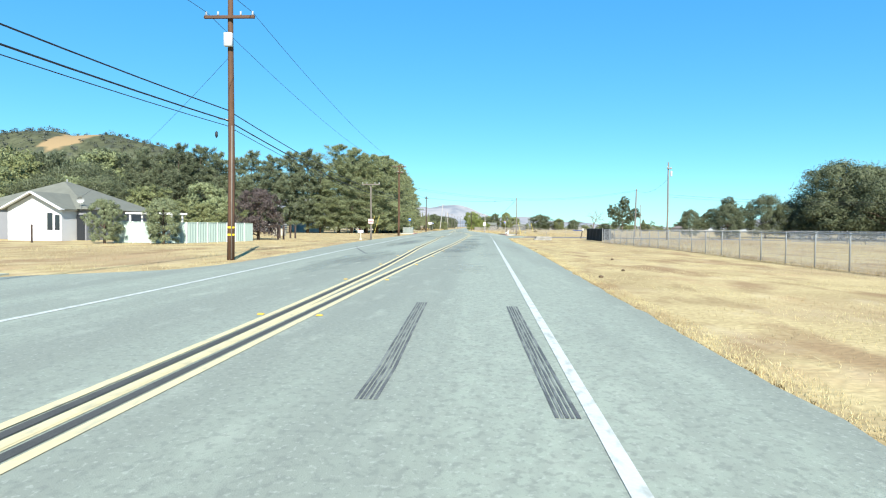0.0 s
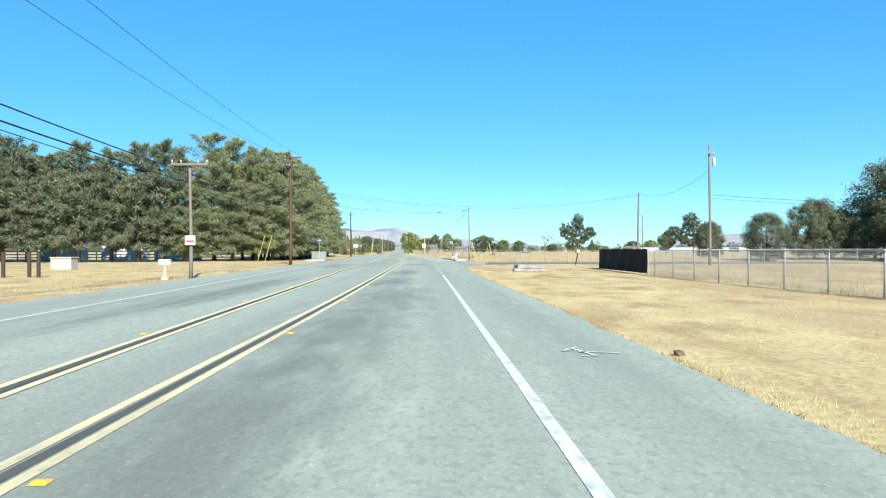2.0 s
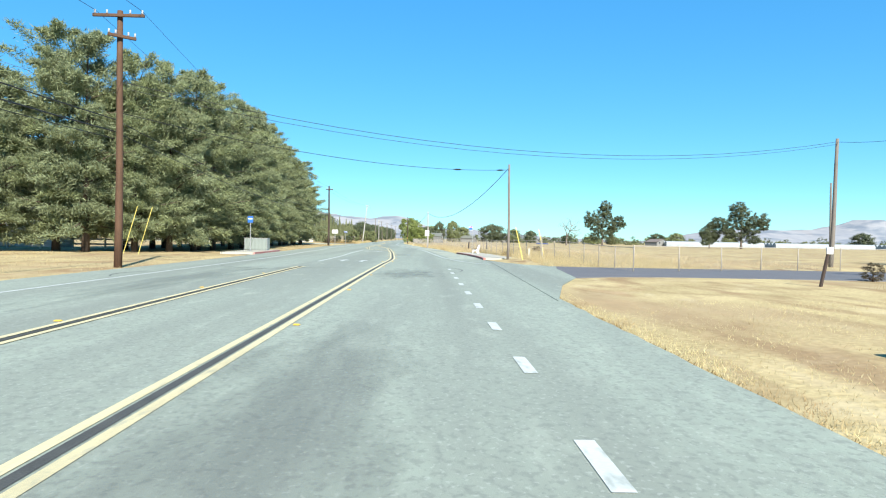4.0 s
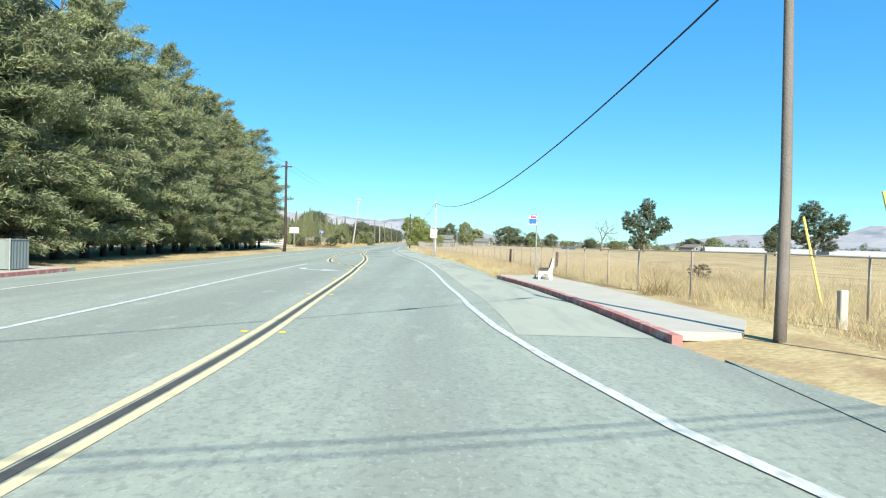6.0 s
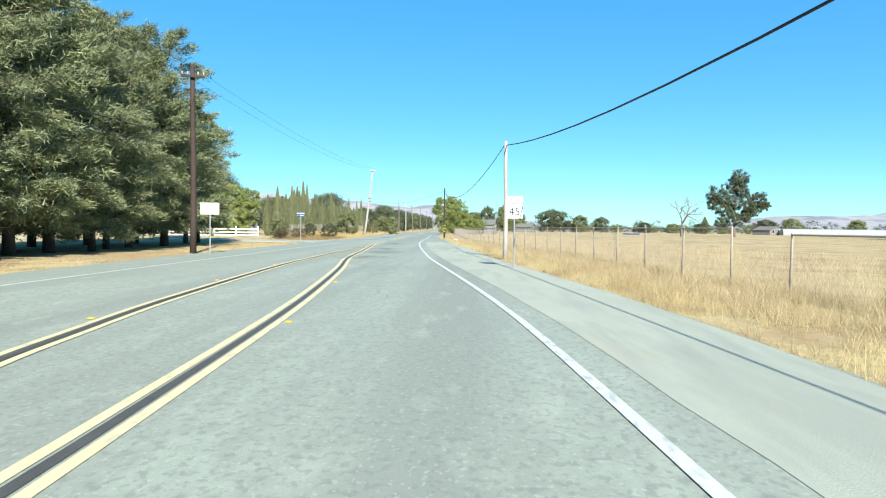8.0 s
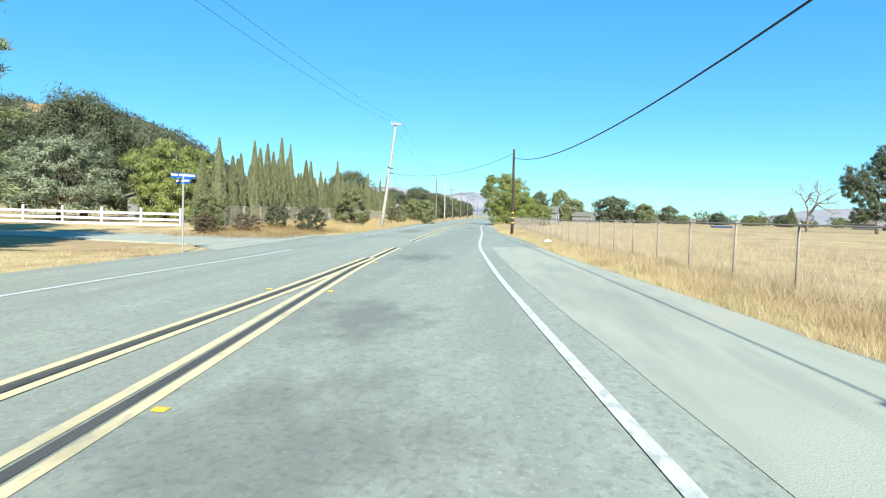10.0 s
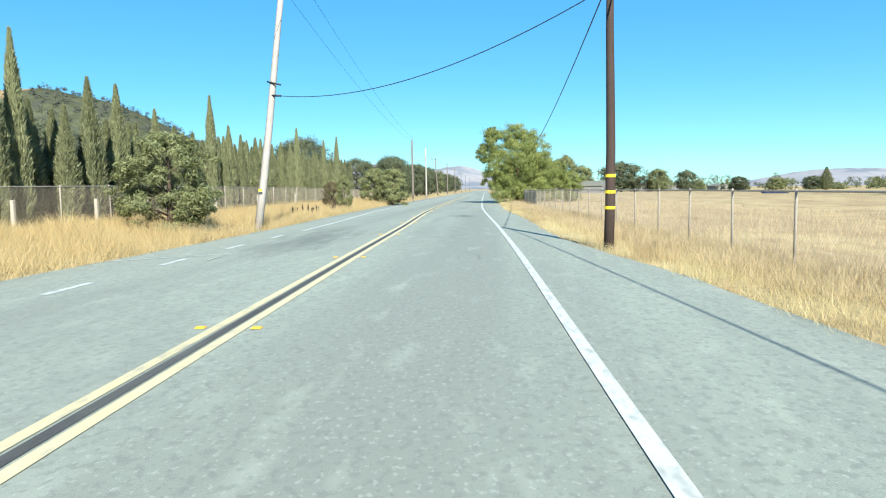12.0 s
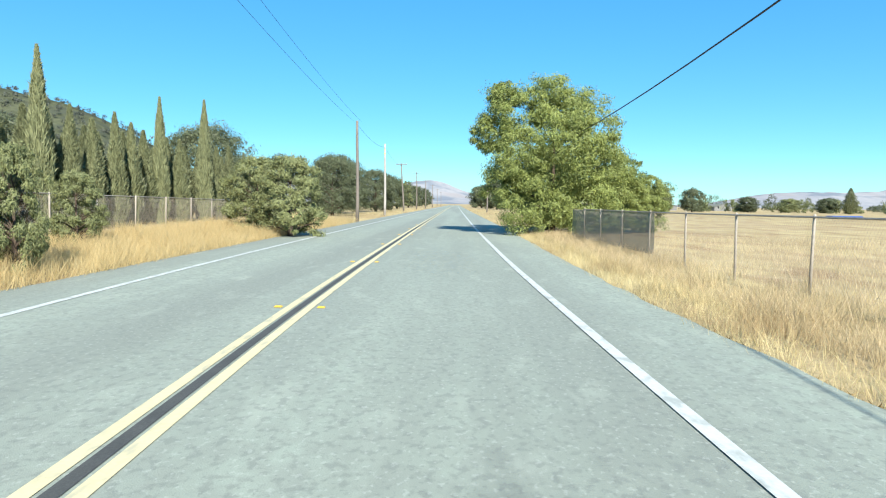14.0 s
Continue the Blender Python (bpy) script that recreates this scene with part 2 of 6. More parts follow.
yellow_guard = material("yellow_guy_guard", (0.66, 0.55, 0.14), 0.6, 0, 0.1, 3, 30, 0)
bench_wood = material("brown_bench_slat", (0.07, 0.05, 0.04), 0.7, 0, 0.2, 5, 30, 0.2)
bench_concrete = material("white_bench_concrete", (0.561, 0.552, 0.518), 0.85, 0, 0.08, 4, 40, 0.2)
blue_tarp = material("blue_tarp", (0.045, 0.080, 0.220), 0.6, 0, 0.1, 1, 20, 0.1)
blue_paint_mark = material("pale_blue_spray_paint", (0.25, 0.5, 0.6), 0.8, 0, 0.2, 6, 30, 0)


# ---- building helpers ----
def mesh_from(name, bm, mat, smooth=False):
    me = bpy.data.meshes.new(name)
    bm.to_mesh(me)
    bm.free()
    me.materials.append(mat)
    if smooth:
        for f in me.polygons:
            f.use_smooth = True
    return me


def raw_mesh(name, verts, faces, mat):
    me = bpy.data.meshes.new(name)
    me.from_pydata(verts, [], faces)
    me.materials.append(mat)
    return me


def part(name, data, mat, parent, label="", smooth=False):
    """Links a bmesh or a mesh as one object under a thing or a part."""
    me = mesh_from(name, data, mat, smooth) if isinstance(data, bmesh.types.BMesh) else data
    ob = new(name, me)
    ob.parent = parent
    if label:
        tagged(ob, label)
    return ob


def thing(name, m, label, category, group="", kind=""):
    ob = new(name)
    ob.matrix_basis = m
    return tagged(ob, label, category, group, kind)


def solid(name, data, mat, label, category, group="", kind="", m=None, smooth=False):
    """A thing of one mesh."""
    me = mesh_from(name, data, mat, smooth) if isinstance(data, bmesh.types.BMesh) else data
    ob = new(name, me)
    if m is not None:
        ob.matrix_basis = m
    return tagged(ob, label, category, group, kind)


def add_box(bm, x0, y0, z0, x1, y1, z1, m=None, bevel=0.0):
    t = Matrix.Translation(((x0 + x1) / 2, (y0 + y1) / 2, (z0 + z1) / 2)) @ Matrix.Diagonal((abs(x1 - x0), abs(y1 - y0), abs(z1 - z0), 1))
    made = bmesh.ops.create_cube(bm, size=1, matrix=(m or Matrix()) @ t)
    if bevel:
        edges = {e for v in made["verts"] for e in v.link_edges}
        bmesh.ops.bevel(bm, geom=list(edges), offset=bevel, segments=1, affect="EDGES", profile=0.5)
    return bm


def box_bm(*a, **k):
    return add_box(bmesh.new(), *a, **k)


def add_tube(bm, pts, radii, sides=8, cap=True):
    """A tapered tube along points."""
    pts = [Vector(p) for p in pts]
    rings = []
    for i, p in enumerate(pts):
        d = (pts[min(i + 1, len(pts) - 1)] - pts[max(i - 1, 0)]).normalized()
        a = d.cross(Vector((0, 0, 1)) if abs(d.z) < 0.9 else Vector((1, 0, 0))).normalized()
        b = d.cross(a)
        r = radii[i] if isinstance(radii, (list, tuple)) else radii
        rings.append([bm.verts.new(p + r * (math.cos(2 * math.pi * k / sides) * a + math.sin(2 * math.pi * k / sides) * b)) for k in range(sides)])
    for r0, r1 in zip(rings, rings[1:]):
        for k in range(sides):
            bm.faces.new((r0[k], r0[(k + 1) % sides], r1[(k + 1) % sides], r1[k]))
    if cap and sides > 2:
        bm.faces.new(rings[0][::-1])
        bm.faces.new(rings[-1])
    return bm


def tube_bm(pts, radii, sides=8):
    bm = add_tube(bmesh.new(), pts, radii, sides)
    bmesh.ops.recalc_face_normals(bm, faces=bm.faces)
    return bm


def spline(points, y):
    """Smooth value at y through (y, value) points."""
    ys = [p[0] for p in points]
    if y <= ys[0]:
        return points[0][1]
    if y >= ys[-1]:
        return points[-1][1]
    i = max(k for k in range(len(ys)) if ys[k] <= y)
    j = min(i + 1, len(ys) - 1)
    t = (y - ys[i]) / max(ys[j] - ys[i], 1e-6)

    def slope(k):
        a, b = max(k - 1, 0), min(k + 1, len(ys) - 1)
        return (points[b][1] - points[a][1]) / max(ys[b] - ys[a], 1e-6)
    h = ys[j] - ys[i]
    p0, p1, m0, m1 = points[i][1], points[j][1], slope(i) * h, slope(j) * h
    return (2 * t**3 - 3 * t**2 + 1) * p0 + (t**3 - 2 * t**2 + t) * m0 + (-2 * t**3 + 3 * t**2) * p1 + (t**3 - t**2) * m1


def ribbon(name, left, right, y0, y1, z, mat, step=2.0, thick=0.0):
    """A strip of road surface between two curves x(y)."""
    n = max(2, int((y1 - y0) / step))
    verts, faces = [], []
    for i in range(n + 1):
        y = y0 + (y1 - y0) * i / n
        verts += [(left(y), y, z), (right(y), y, z)]
        if i:
            k = 2 * i
            faces.append((k - 2, k - 1, k + 1, k))
    if thick:
        base = len(verts)
        verts += [(x, y, z - thick) for x, y, z in verts]
        for i in range(n):
            k = 2 * i
            faces += [(k, k + 2, base + k + 2, base + k), (k + 1, base + k + 1, base + k + 3, k + 3)]
        faces += [(0, base, base + 1, 1), (2 * n, 2 * n + 1, base + 2 * n + 1, base + 2 * n)]
    return raw_mesh(name, verts, faces, mat)


def strip_along(name, pts, width, z, mat, thick=0.0):
    """A flat painted strip along a polyline on the ground."""
    verts, faces = [], []
    for i, (x, y) in enumerate(pts):
        a, b = pts[max(i - 1, 0)], pts[min(i + 1, len(pts) - 1)]
        d = Vector((b[0] - a[0], b[1] - a[1]))
        d.normalize()
        w = width[i] if isinstance(width, (list, tuple)) else width
        verts += [(x - d.y * w / 2, y + d.x * w / 2, z), (x + d.y * w / 2, y - d.x * w / 2, z)]
        if i:
            k = 2 * i
            faces.append((k - 2, k - 1, k + 1, k))
    return raw_mesh(name, verts, faces, mat)


# ---- plants ----
def sprays(rng, centres, size, count, flat=0.3, droop=0.0, long=2.0, squash=0.75, blade=False, axis_pull=0.5):
    """Leaf sprays round the centres (x, y, z, radius), each facing out from its clump so that clumps have a sunny and a shady side."""
    c = np.repeat(np.array(centres), count, 0)
    n = len(c)

    def unit(a):
        return a / (np.linalg.norm(a, axis=1)[:, None] + 1e-9)
    out = unit(rng.normal(size=(n, 3)))
    pos = c[:, :3] + out * c[:, 3:] * rng.uniform(0.05, 1.0, (n, 1)) ** 0.55 * rng.choice([1.0, 1.0, 1.25], (n, 1)) * np.array([1, 1, squash])
    away = unit(pos * np.array([1, 1, 0.0]))
    face = unit(out * 0.8 + away * axis_pull + np.array([0, 0, 0.25]) + rng.normal(size=(n, 3)) * 0.5)
    dirs = out * 0.5 + away * 0.4 + rng.normal(size=(n, 3)) * 0.7 + np.array([0, 0, -droop])
    dirs = unit(dirs - face * np.sum(dirs * face, 1)[:, None])
    side = np.cross(face, dirs)
    s = size * rng.uniform(0.5, 1.5, (n, 1))
    tip = pos + dirs * s * long / 2 - np.array([0, 0, 0.2 * droop]) * s
    base = pos - dirs * s * long / 2
    if blade:
        block, step = np.stack([base + side * s * flat, base - side * s * flat, tip], 1), 3
    else:
        block, step = np.stack([base, pos + side * s * flat, tip, pos - side * s * flat], 1), 4
    return block.reshape(-1, 3), step


def leaf_mesh(name, block, step, mat):
    """A mesh of separate three- or four-sided leaves."""
    n = len(block) // step
    me = bpy.data.meshes.new(name)
    me.vertices.add(len(block))
    me.vertices.foreach_set("co", block.ravel())
    me.loops.add(len(block))
    me.loops.foreach_set("vertex_index", np.arange(len(block)))
    me.polygons.add(n)
    me.polygons.foreach_set("loop_start", np.arange(n) * step)
    me.update()
    me.materials.append(mat)
    return me


def limbs_bm(rng, base_r, height, branches, sides=6, lean=0.02):
    """A trunk with limbs that reach the given points."""
    bm = bmesh.new()
    n = 6
    wob = rng.normal(size=(n + 1, 2)) * lean * height / 6
    wob[0] = 0
    axis = [(wob[i][0] * i / n, wob[i][1] * i / n, height * i / n) for i in range(n + 1)]
    axis[0] = (0, 0, -0.15)
    add_tube(bm, axis, [base_r * (1.25 if i == 0 else 1 - 0.85 * i / n) for i in range(n + 1)], 8)
    for bx, by, bz in branches:
        z0 = max(0.12 * height, min(bz - 0.35 * math.hypot(bx, by), height * 0.92))
        f = z0 / height * n
        i = min(int(f), n - 1)
        a = Vector(axis[i]).lerp(Vector(axis[i + 1]), f - i)
        e = Vector((bx, by, bz))
        mid = a.lerp(e, 0.5) + Vector((0, 0, 0.08 * (e - a).length))
        r = base_r * max(0.12, 0.5 * (1 - z0 / height))
        add_tube(bm, [a, mid, e], [r, r * 0.6, r * 0.2], 5)
    bmesh.ops.recalc_face_normals(bm, faces=bm.faces)
    return bm


def plume_blades(rng, plumes, per, size, droop):
    """Fine drooping sprays along plumes (start, end, thickness), denser towards the tip."""
    p0 = np.repeat(np.array([p[0] for p in plumes]), per, 0)
    p1 = np.repeat(np.array([p[1] for p in plumes]), per, 0)
    thick = np.repeat(np.array([p[2] for p in plumes]), per)[:, None]
    n = len(p0)
    t = rng.uniform(0.22, 1.05, (n, 1)) ** 0.8
    axis = p1 - p0
    length = np.linalg.norm(axis, axis=1)[:, None] + 1e-6
    axis = axis / length
    sag = np.concatenate([np.zeros((n, 2)), -droop * length * t ** 2 * 0.35 + 0.1 * length * np.sin(3.1 * t)], 1)
    pos = p0 + (p1 - p0) * t + sag + rng.normal(size=(n, 3)) * thick * (1.15 - 0.75 * t) * np.array([1, 1, 0.62])
    d = axis * 0.75 + rng.normal(size=(n, 3)) * 0.55 + np.array([0, 0, -droop * 0.6])
    d /= np.linalg.norm(d, axis=1)[:, None]
    side = np.cross(d, rng.normal(size=(n, 3)))
    side /= np.linalg.norm(side, axis=1)[:, None] + 1e-9
    s = size * rng.uniform(0.55, 1.45, (n, 1))
    return np.stack([pos + side * s * 0.15, pos - side * s * 0.15, pos + d * s * 1.6], 1).reshape(-1, 3), 3


def tall_tree_meshes(seed, height, radius, clear, leaf, plumes=150, per=460, size=0.15, leaders=4):
    """A tall feathery tree: leaders set with many rising, drooping plumes, with dark gaps between them."""
    rng = np.random.default_rng(seed)
    tops = [(0.0, 0.0, height, radius, 1.0)]
    for k in range(leaders):
        a = 2 * math.pi * (k + rng.uniform(0, 0.6)) / leaders
        d = radius * rng.uniform(0.3, 0.55)
        tops.append((d * math.cos(a), d * math.sin(a), height * rng.uniform(0.68, 0.95), radius * rng.uniform(0.55, 0.75), 0.5))
    total = sum(t[4] for t in tops)
    made = []
    for tx, ty, top, rad, share in tops:
        n = int(plumes * share / total)
        for k in range(n):
            f = ((k + rng.uniform()) / n) ** 1.12
            a = 2.4 * k + rng.normal() * 0.3
            prof = (1 - f ** 2.6) ** 0.65 * min(1, 0.82 + 0.9 * f) + 0.06
            reach = rad * prof * rng.uniform(0.62, 1.12)
            z0 = clear * 0.8 + (top - clear) * f * 0.95 + 0.35 * rng.normal()
            rise = reach * (0.4 + 1.15 * f) * rng.uniform(0.35, 1.35) - 0.3 * (1 - f)
            start = (tx * (1 - 0.3 * (1 - f)), ty * (1 - 0.3 * (1 - f)), z0)
            end = (tx + reach * math.cos(a), ty + reach * math.sin(a), min(max(clear * 0.7, z0 + rise), top + 0.3))
            made.append((start, end, 0.2 + 0.16 * reach / rad + 0.1 * rng.uniform()))
        made.append(((tx, ty, top - 1.8), (tx + 0.3 * rng.normal(), ty + 0.3 * rng.normal(), top + 0.2), 0.24))
    block, step = plume_blades(rng, made, per, size, 0.4)
    reach = [m[1] for m in made[3::max(1, len(made) // 44)]]
    trunk = mesh_from("trunk", limbs_bm(rng, 0.015 * height, height * 0.9, reach), bark, True)
    return trunk, leaf_mesh("crown", block, step, leaf)


def round_tree_meshes(seed, height, radius, clear, leaf, clumps=170, per=90, size=0.16, wood=None, flat=0.34, oval=1.0, squash=0.75, blade=True, fill=1.0):
    """A broad tree or bush: leafy clumps over an uneven dome, with gaps of shade between."""
    rng = np.random.default_rng(seed)
    cs = []
    mid, half = (height + clear) / 2, (height - clear) / 2
    phase = rng.uniform(0, 6, 4)
    for i in range(clumps):
        a, u = rng.uniform(0, 2 * math.pi), rng.uniform(-0.95, 1)
        lump = 0.86 + 0.15 * math.sin(2 * a + phase[0]) + 0.14 * math.sin(5 * a + 4 * u + phase[1]) + 0.1 * math.sin(9 * a - 6 * u + phase[2]) + 0.06 * rng.normal()
        w = (1 - abs(u) ** 2.4) ** 0.5 * rng.uniform(0.45, 1) ** 0.4
        if u < 0:
            w = max(w, (1 - 0.3 * u * u) * rng.uniform(0.5, 1) ** 0.4)
        cs.append((radius * w * lump * math.cos(a), radius * oval * w * lump * math.sin(a), mid + half * 0.92 * u * (0.78 + 0.22 * lump), fill * radius * (0.09 + 0.12 * rng.uniform())))
    block, step = sprays(rng, cs, size, per, flat, 0.15, 2.0, squash, blade)
    trunk = mesh_from("trunk", limbs_bm(rng, 0.028 * height + 0.03, height * 0.72, [c[:3] for c in cs[:36]]), wood or bark, True)
    return trunk, leaf_mesh("crown", block, step, leaf)


def lobed_tree_meshes(seed, lobes, leaf, clumps=24, per=130, size=0.1, trunk_r=0.16, height=6, wood=None, droop=0.4):
    """A leafy tree made of several lobes (x, y, z, radius)."""
    rng = np.random.default_rng(seed)
    cs = []
    for lx, ly, lz, lr in lobes:
        for _ in range(clumps):
            d = rng.normal(size=3)
            d /= np.linalg.norm(d)
            r = lr * rng.uniform(0.25, 1.0) ** 0.45
            cs.append((lx + d[0] * r, ly + d[1] * r, max(0.25, lz + d[2] * r * 0.9), lr * rng.uniform(0.16, 0.34)))
    block, step = sprays(rng, cs, size, per, 0.3, droop, 2.4, 0.8)
    trunk = mesh_from("trunk", limbs_bm(rng, trunk_r, height, [(a, b, c * 0.95) for a, b, c, _ in lobes]), wood or bark, True)
    return trunk, leaf_mesh("crown", block, step, leaf)


def cypress_meshes(seed, height, radius, leaf, n=17000):
    """A slim dense column of upright sprays, furrowed down its sides, that ends in a point."""
    rng = np.random.default_rng(seed)
    f = rng.uniform(0, 1, n) ** 1.15
    a = rng.uniform(0, 2 * math.pi, n)
    prof = np.minimum(1, 0.55 + 2.6 * f) * np.where(f < 0.4, 1.0, (1 - np.maximum(0, f - 0.4) / 0.6) ** 0.85)
    furrow = 1 + 0.2 * np.sin(4 * a + 3 * f + seed) + 0.14 * np.sin(7 * a - 11 * f) + 0.12 * np.sin(27 * f + 2 * a + seed)
    r = radius * prof * furrow * (0.35 + 0.65 * rng.uniform(0, 1, n) ** 0.3) + 0.012
    out = np.stack([np.cos(a), np.sin(a), np.zeros(n)], 1)
    pos = out * r[:, None]
    pos[:, 2] = 0.1 + (height - 0.25) * f
    d = out * 0.28 + np.array([0, 0, 1.0]) + rng.normal(size=(n, 3)) * 0.22
    d /= np.linalg.norm(d, axis=1)[:, None]
    side = np.cross(d, out + rng.normal(size=(n, 3)) * 0.6)
    side /= np.linalg.norm(side, axis=1)[:, None]
    s = (0.16 * rng.uniform(0.6, 1.4, n) * (0.45 + 0.55 * prof))[:, None]
    block = np.stack([pos + side * s * 0.17, pos - side * s * 0.17, pos + d * s * 1.5], 1).reshape(-1, 3)
    trunk = mesh_from("trunk", limbs_bm(rng, 0.10, height * 0.9, []), bark, True)
    return trunk, leaf_mesh("crown", block, 3, leaf)


def plant(name, meshes, m, label, category, group=""):
    ob = thing(name, m, label, category, group)
    part("trunk", meshes[0], None, ob)
    part("crown", meshes[1], None, ob)
    return ob


def at(x, y, z=0.0, turn=0.0, s=1.0, sz=None):
    return Matrix.Translation((x, y, z)) @ Matrix.Rotation(radians(turn), 4, "Z") @ Matrix.Diagonal((s, s, sz or s, 1))

# ---- ground, road and markings ----
EDGE_RIGHT = [(-60, 0.95), (75, 0.92), (112, 0.8), (126, 0.8), (133, 0.4), (143, -0.1), (156, -1.0), (163, -1.75), (178, -3.68), (184, -4.3), (194, -5.25), (200, -5.75), (213, -6.6), (232, -7.15), (242, -7.5), (258, -8.15), (270, -8.5), (300, -8.95), (450, -10.4), (900, -14)]
YELLOW_RIGHT = [(-60, -2.9), (7, -2.9), (22, -2.85), (40, -2.72), (60, -2.58), (108, -2.62), (118, -2.58), (126, -2.95), (140, -3.75), (146, -4.2), (152, -4.6), (160, -5.25), (170, -6.4), (178, -7.5), (187, -8.25), (194, -8.9), (200, -9.4), (210, -9.95), (219, -10.3), (232, -10.8), (242, -11.15), (258, -11.85), (270, -12.1), (300, -12.5), (450, -14), (900, -17.6)]
YELLOW_LEFT = [(-60, -3.18), (-20, -3.18), (7, -3.22), (17, -3.38), (23, -3.52), (34, -3.95), (46, -4.47), (63, -5.0), (74, -5.35), (82, -5.7), (101, -6.1), (106, -6.15)]
YELLOW_GORE = [(146, -4.3), (148, -4.75), (150, -5.5), (153, -6.7), (156, -7.25), (160, -7.8), (172, -8.85), (178, -9.05), (186, -9.3), (194, -9.42), (200, -9.62), (204, -9.78)]
EDGE_LEFT = [(-60, -6.8), (9, -7.0), (15, -7.15), (40, -8.3), (60, -8.95), (82, -9.8), (105, -10.2), (122, -10.55), (135, -11.3), (149, -11.9), (161, -12.6), (181, -13.0), (192, -13.2), (206, -13.2), (232, -14.3), (244, -14.6), (259, -15.4), (271, -15.75), (300, -16.1), (450, -17.6), (900, -21.2)]
TURN_LINE = [(112, -6.45), (123, -6.6), (135, -7.1), (149, -7.45)]
ASPHALT_RIGHT = [(-60, 2.8), (10, 2.85), (36, 3.05), (54, 3.1), (68, 2.9), (88, 3.05), (118, 3.95), (121, 3.72), (124, 3.68), (127, 3.58), (132, 3.3), (135, 3.0), (138.4, 2.6), (143, 2.5), (150, 2.15), (161, 1.5), (178, -0.54), (182.5, -0.95), (195, -1.85), (207, -3.2), (215, -3.8), (227, -4.6), (232, -5.3), (236, -5.75), (250, -6.2), (262, -6.8), (290, -7.0), (450, -8.6), (900, -12)]
ASPHALT_LEFT = [(-60, -13.8), (0, -13.8), (16, -13.0), (21, -9.8), (30, -9.6), (44, -10.6), (55, -11.3), (74, -11.9), (88, -12.2), (110, -12.6), (134, -13.6), (160, -14.8), (184, -15.7), (198, -15.7), (237, -15.9), (260, -16.9), (287, -17.5), (450, -19), (900, -23)]
FENCE_FIELD = [(106, 9.9), (116, 9.2), (124, 7.7), (129.5, 6.3), (133, 5.95), (137, 5.65), (143, 5.4), (150, 5.0), (160, 4.4), (172, 3.2), (184, 1.9), (195, 0.4), (205, -0.7), (215, -1.5), (230, -2.4), (245, -3.1), (262, -3.9), (281, -4.8)]


def curve_of(points, shift=0.0):
    return lambda y: spline(points, y) + shift


def bank(x, y):
    """Height of the open ground: gentle swells off the road, and a low bank by the side street."""
    d_right, d_left = x - spline(ASPHALT_RIGHT, y), spline(ASPHALT_LEFT, y) - x
    d = max(d_right, d_left)
    if d <= 0:
        return -0.12
    rise = min(1, d / 4) ** 1.5
    z = -0.035 + 0.10 * rise * (noise.noise((x * 0.06, y * 0.05, 3)) + 0.25)
    if d_left > 0 and 214 < y < 300:
        z += 0.28 * min(1, d_left / 5) * min(1, (y - 214) / 8)
    if d_right > 0 and 110 < y < 215:
        z += 0.2 * min(1, max(0, d_right - 0.3) / 3) * min(1, (y - 110) / 6, (215 - y) / 20)
    return z


xs = sorted(set([-3000, -2000, -1300, -900, -600, -400, -280, -200, -150, -120, -100, -85, -70, -60, -52, -46] + [-40 + 1.5 * i for i in range(46)] + [30, 34, 40, 48, 56, 66, 80, 100, 130, 170, 230, 320, 450, 650, 950, 1400, 2000, 3000]))
ys = sorted(set([-80, -60, -40, -20] + [-10 + 2.0 * i for i in range(166)] + [330, 345, 360, 380, 410, 450, 500, 570, 650, 760, 900, 1100, 1400, 1800, 2400, 3200, 4200, 4900]))
gv = [(x, y, bank(x, y) if -60 < x < 80 and y < 420 else (-0.12 if spline(ASPHALT_LEFT, y) - 2 < x < spline(ASPHALT_RIGHT, y) + 2 else -0.03)) for y in ys for x in xs]
nx = len(xs)
gf = [(j * nx + i, j * nx + i + 1, (j + 1) * nx + i + 1, (j + 1) * nx + i) for j in range(len(ys) - 1) for i in range(nx - 1)]
solid("ground", raw_mesh("ground", gv, gf, dry_ground), dry_ground, "dry golden grassland with bare brown patches beside the road", "ground", kind="structure")
for f in bpy.data.objects["ground"].data.polygons:
    f.use_smooth = True

road = solid("road", ribbon("road", lambda y: spline(ASPHALT_LEFT, y) + 0.12 * noise.noise((y * 0.7, 0, 0)), lambda y: spline(ASPHALT_RIGHT, y) + 0.1 * noise.noise((y * 0.8, 5, 0)) + 0.05 * noise.noise((y * 3.1, 9, 0)), -60, 900, 0.0, asphalt, 0.6, 0.10), asphalt, "worn pale grey asphalt two-lane country road", "road", kind="structure")
solid("road_shoulder", ribbon("road_shoulder", lambda y: spline(EDGE_RIGHT, y) + 0.55 + 0.06 * noise.noise((y * 0.5, 2, 0)), curve_of(ASPHALT_RIGHT, -0.05), 121, 213.6, 0.005, shoulder_mat, 1.5), shoulder_mat, "paler dusty asphalt shoulder beside the lane", "road shoulder", kind="structure")


def patch(name, pts, z, mat, label, category="road"):
    bm = bmesh.new()
    f = bm.faces.new([bm.verts.new((x, y, z)) for x, y in pts])
    if f.normal.z < 0:
        f.normal_flip()
    r = bmesh.ops.extrude_face_region(bm, geom=[f])
    bmesh.ops.translate(bm, verts=[v for v in r["geom"] if isinstance(v, bmesh.types.BMVert)], vec=(0, 0, -0.1))
    bmesh.ops.recalc_face_normals(bm, faces=bm.faces)
    return solid(name, bm, mat, label, category, kind="structure")


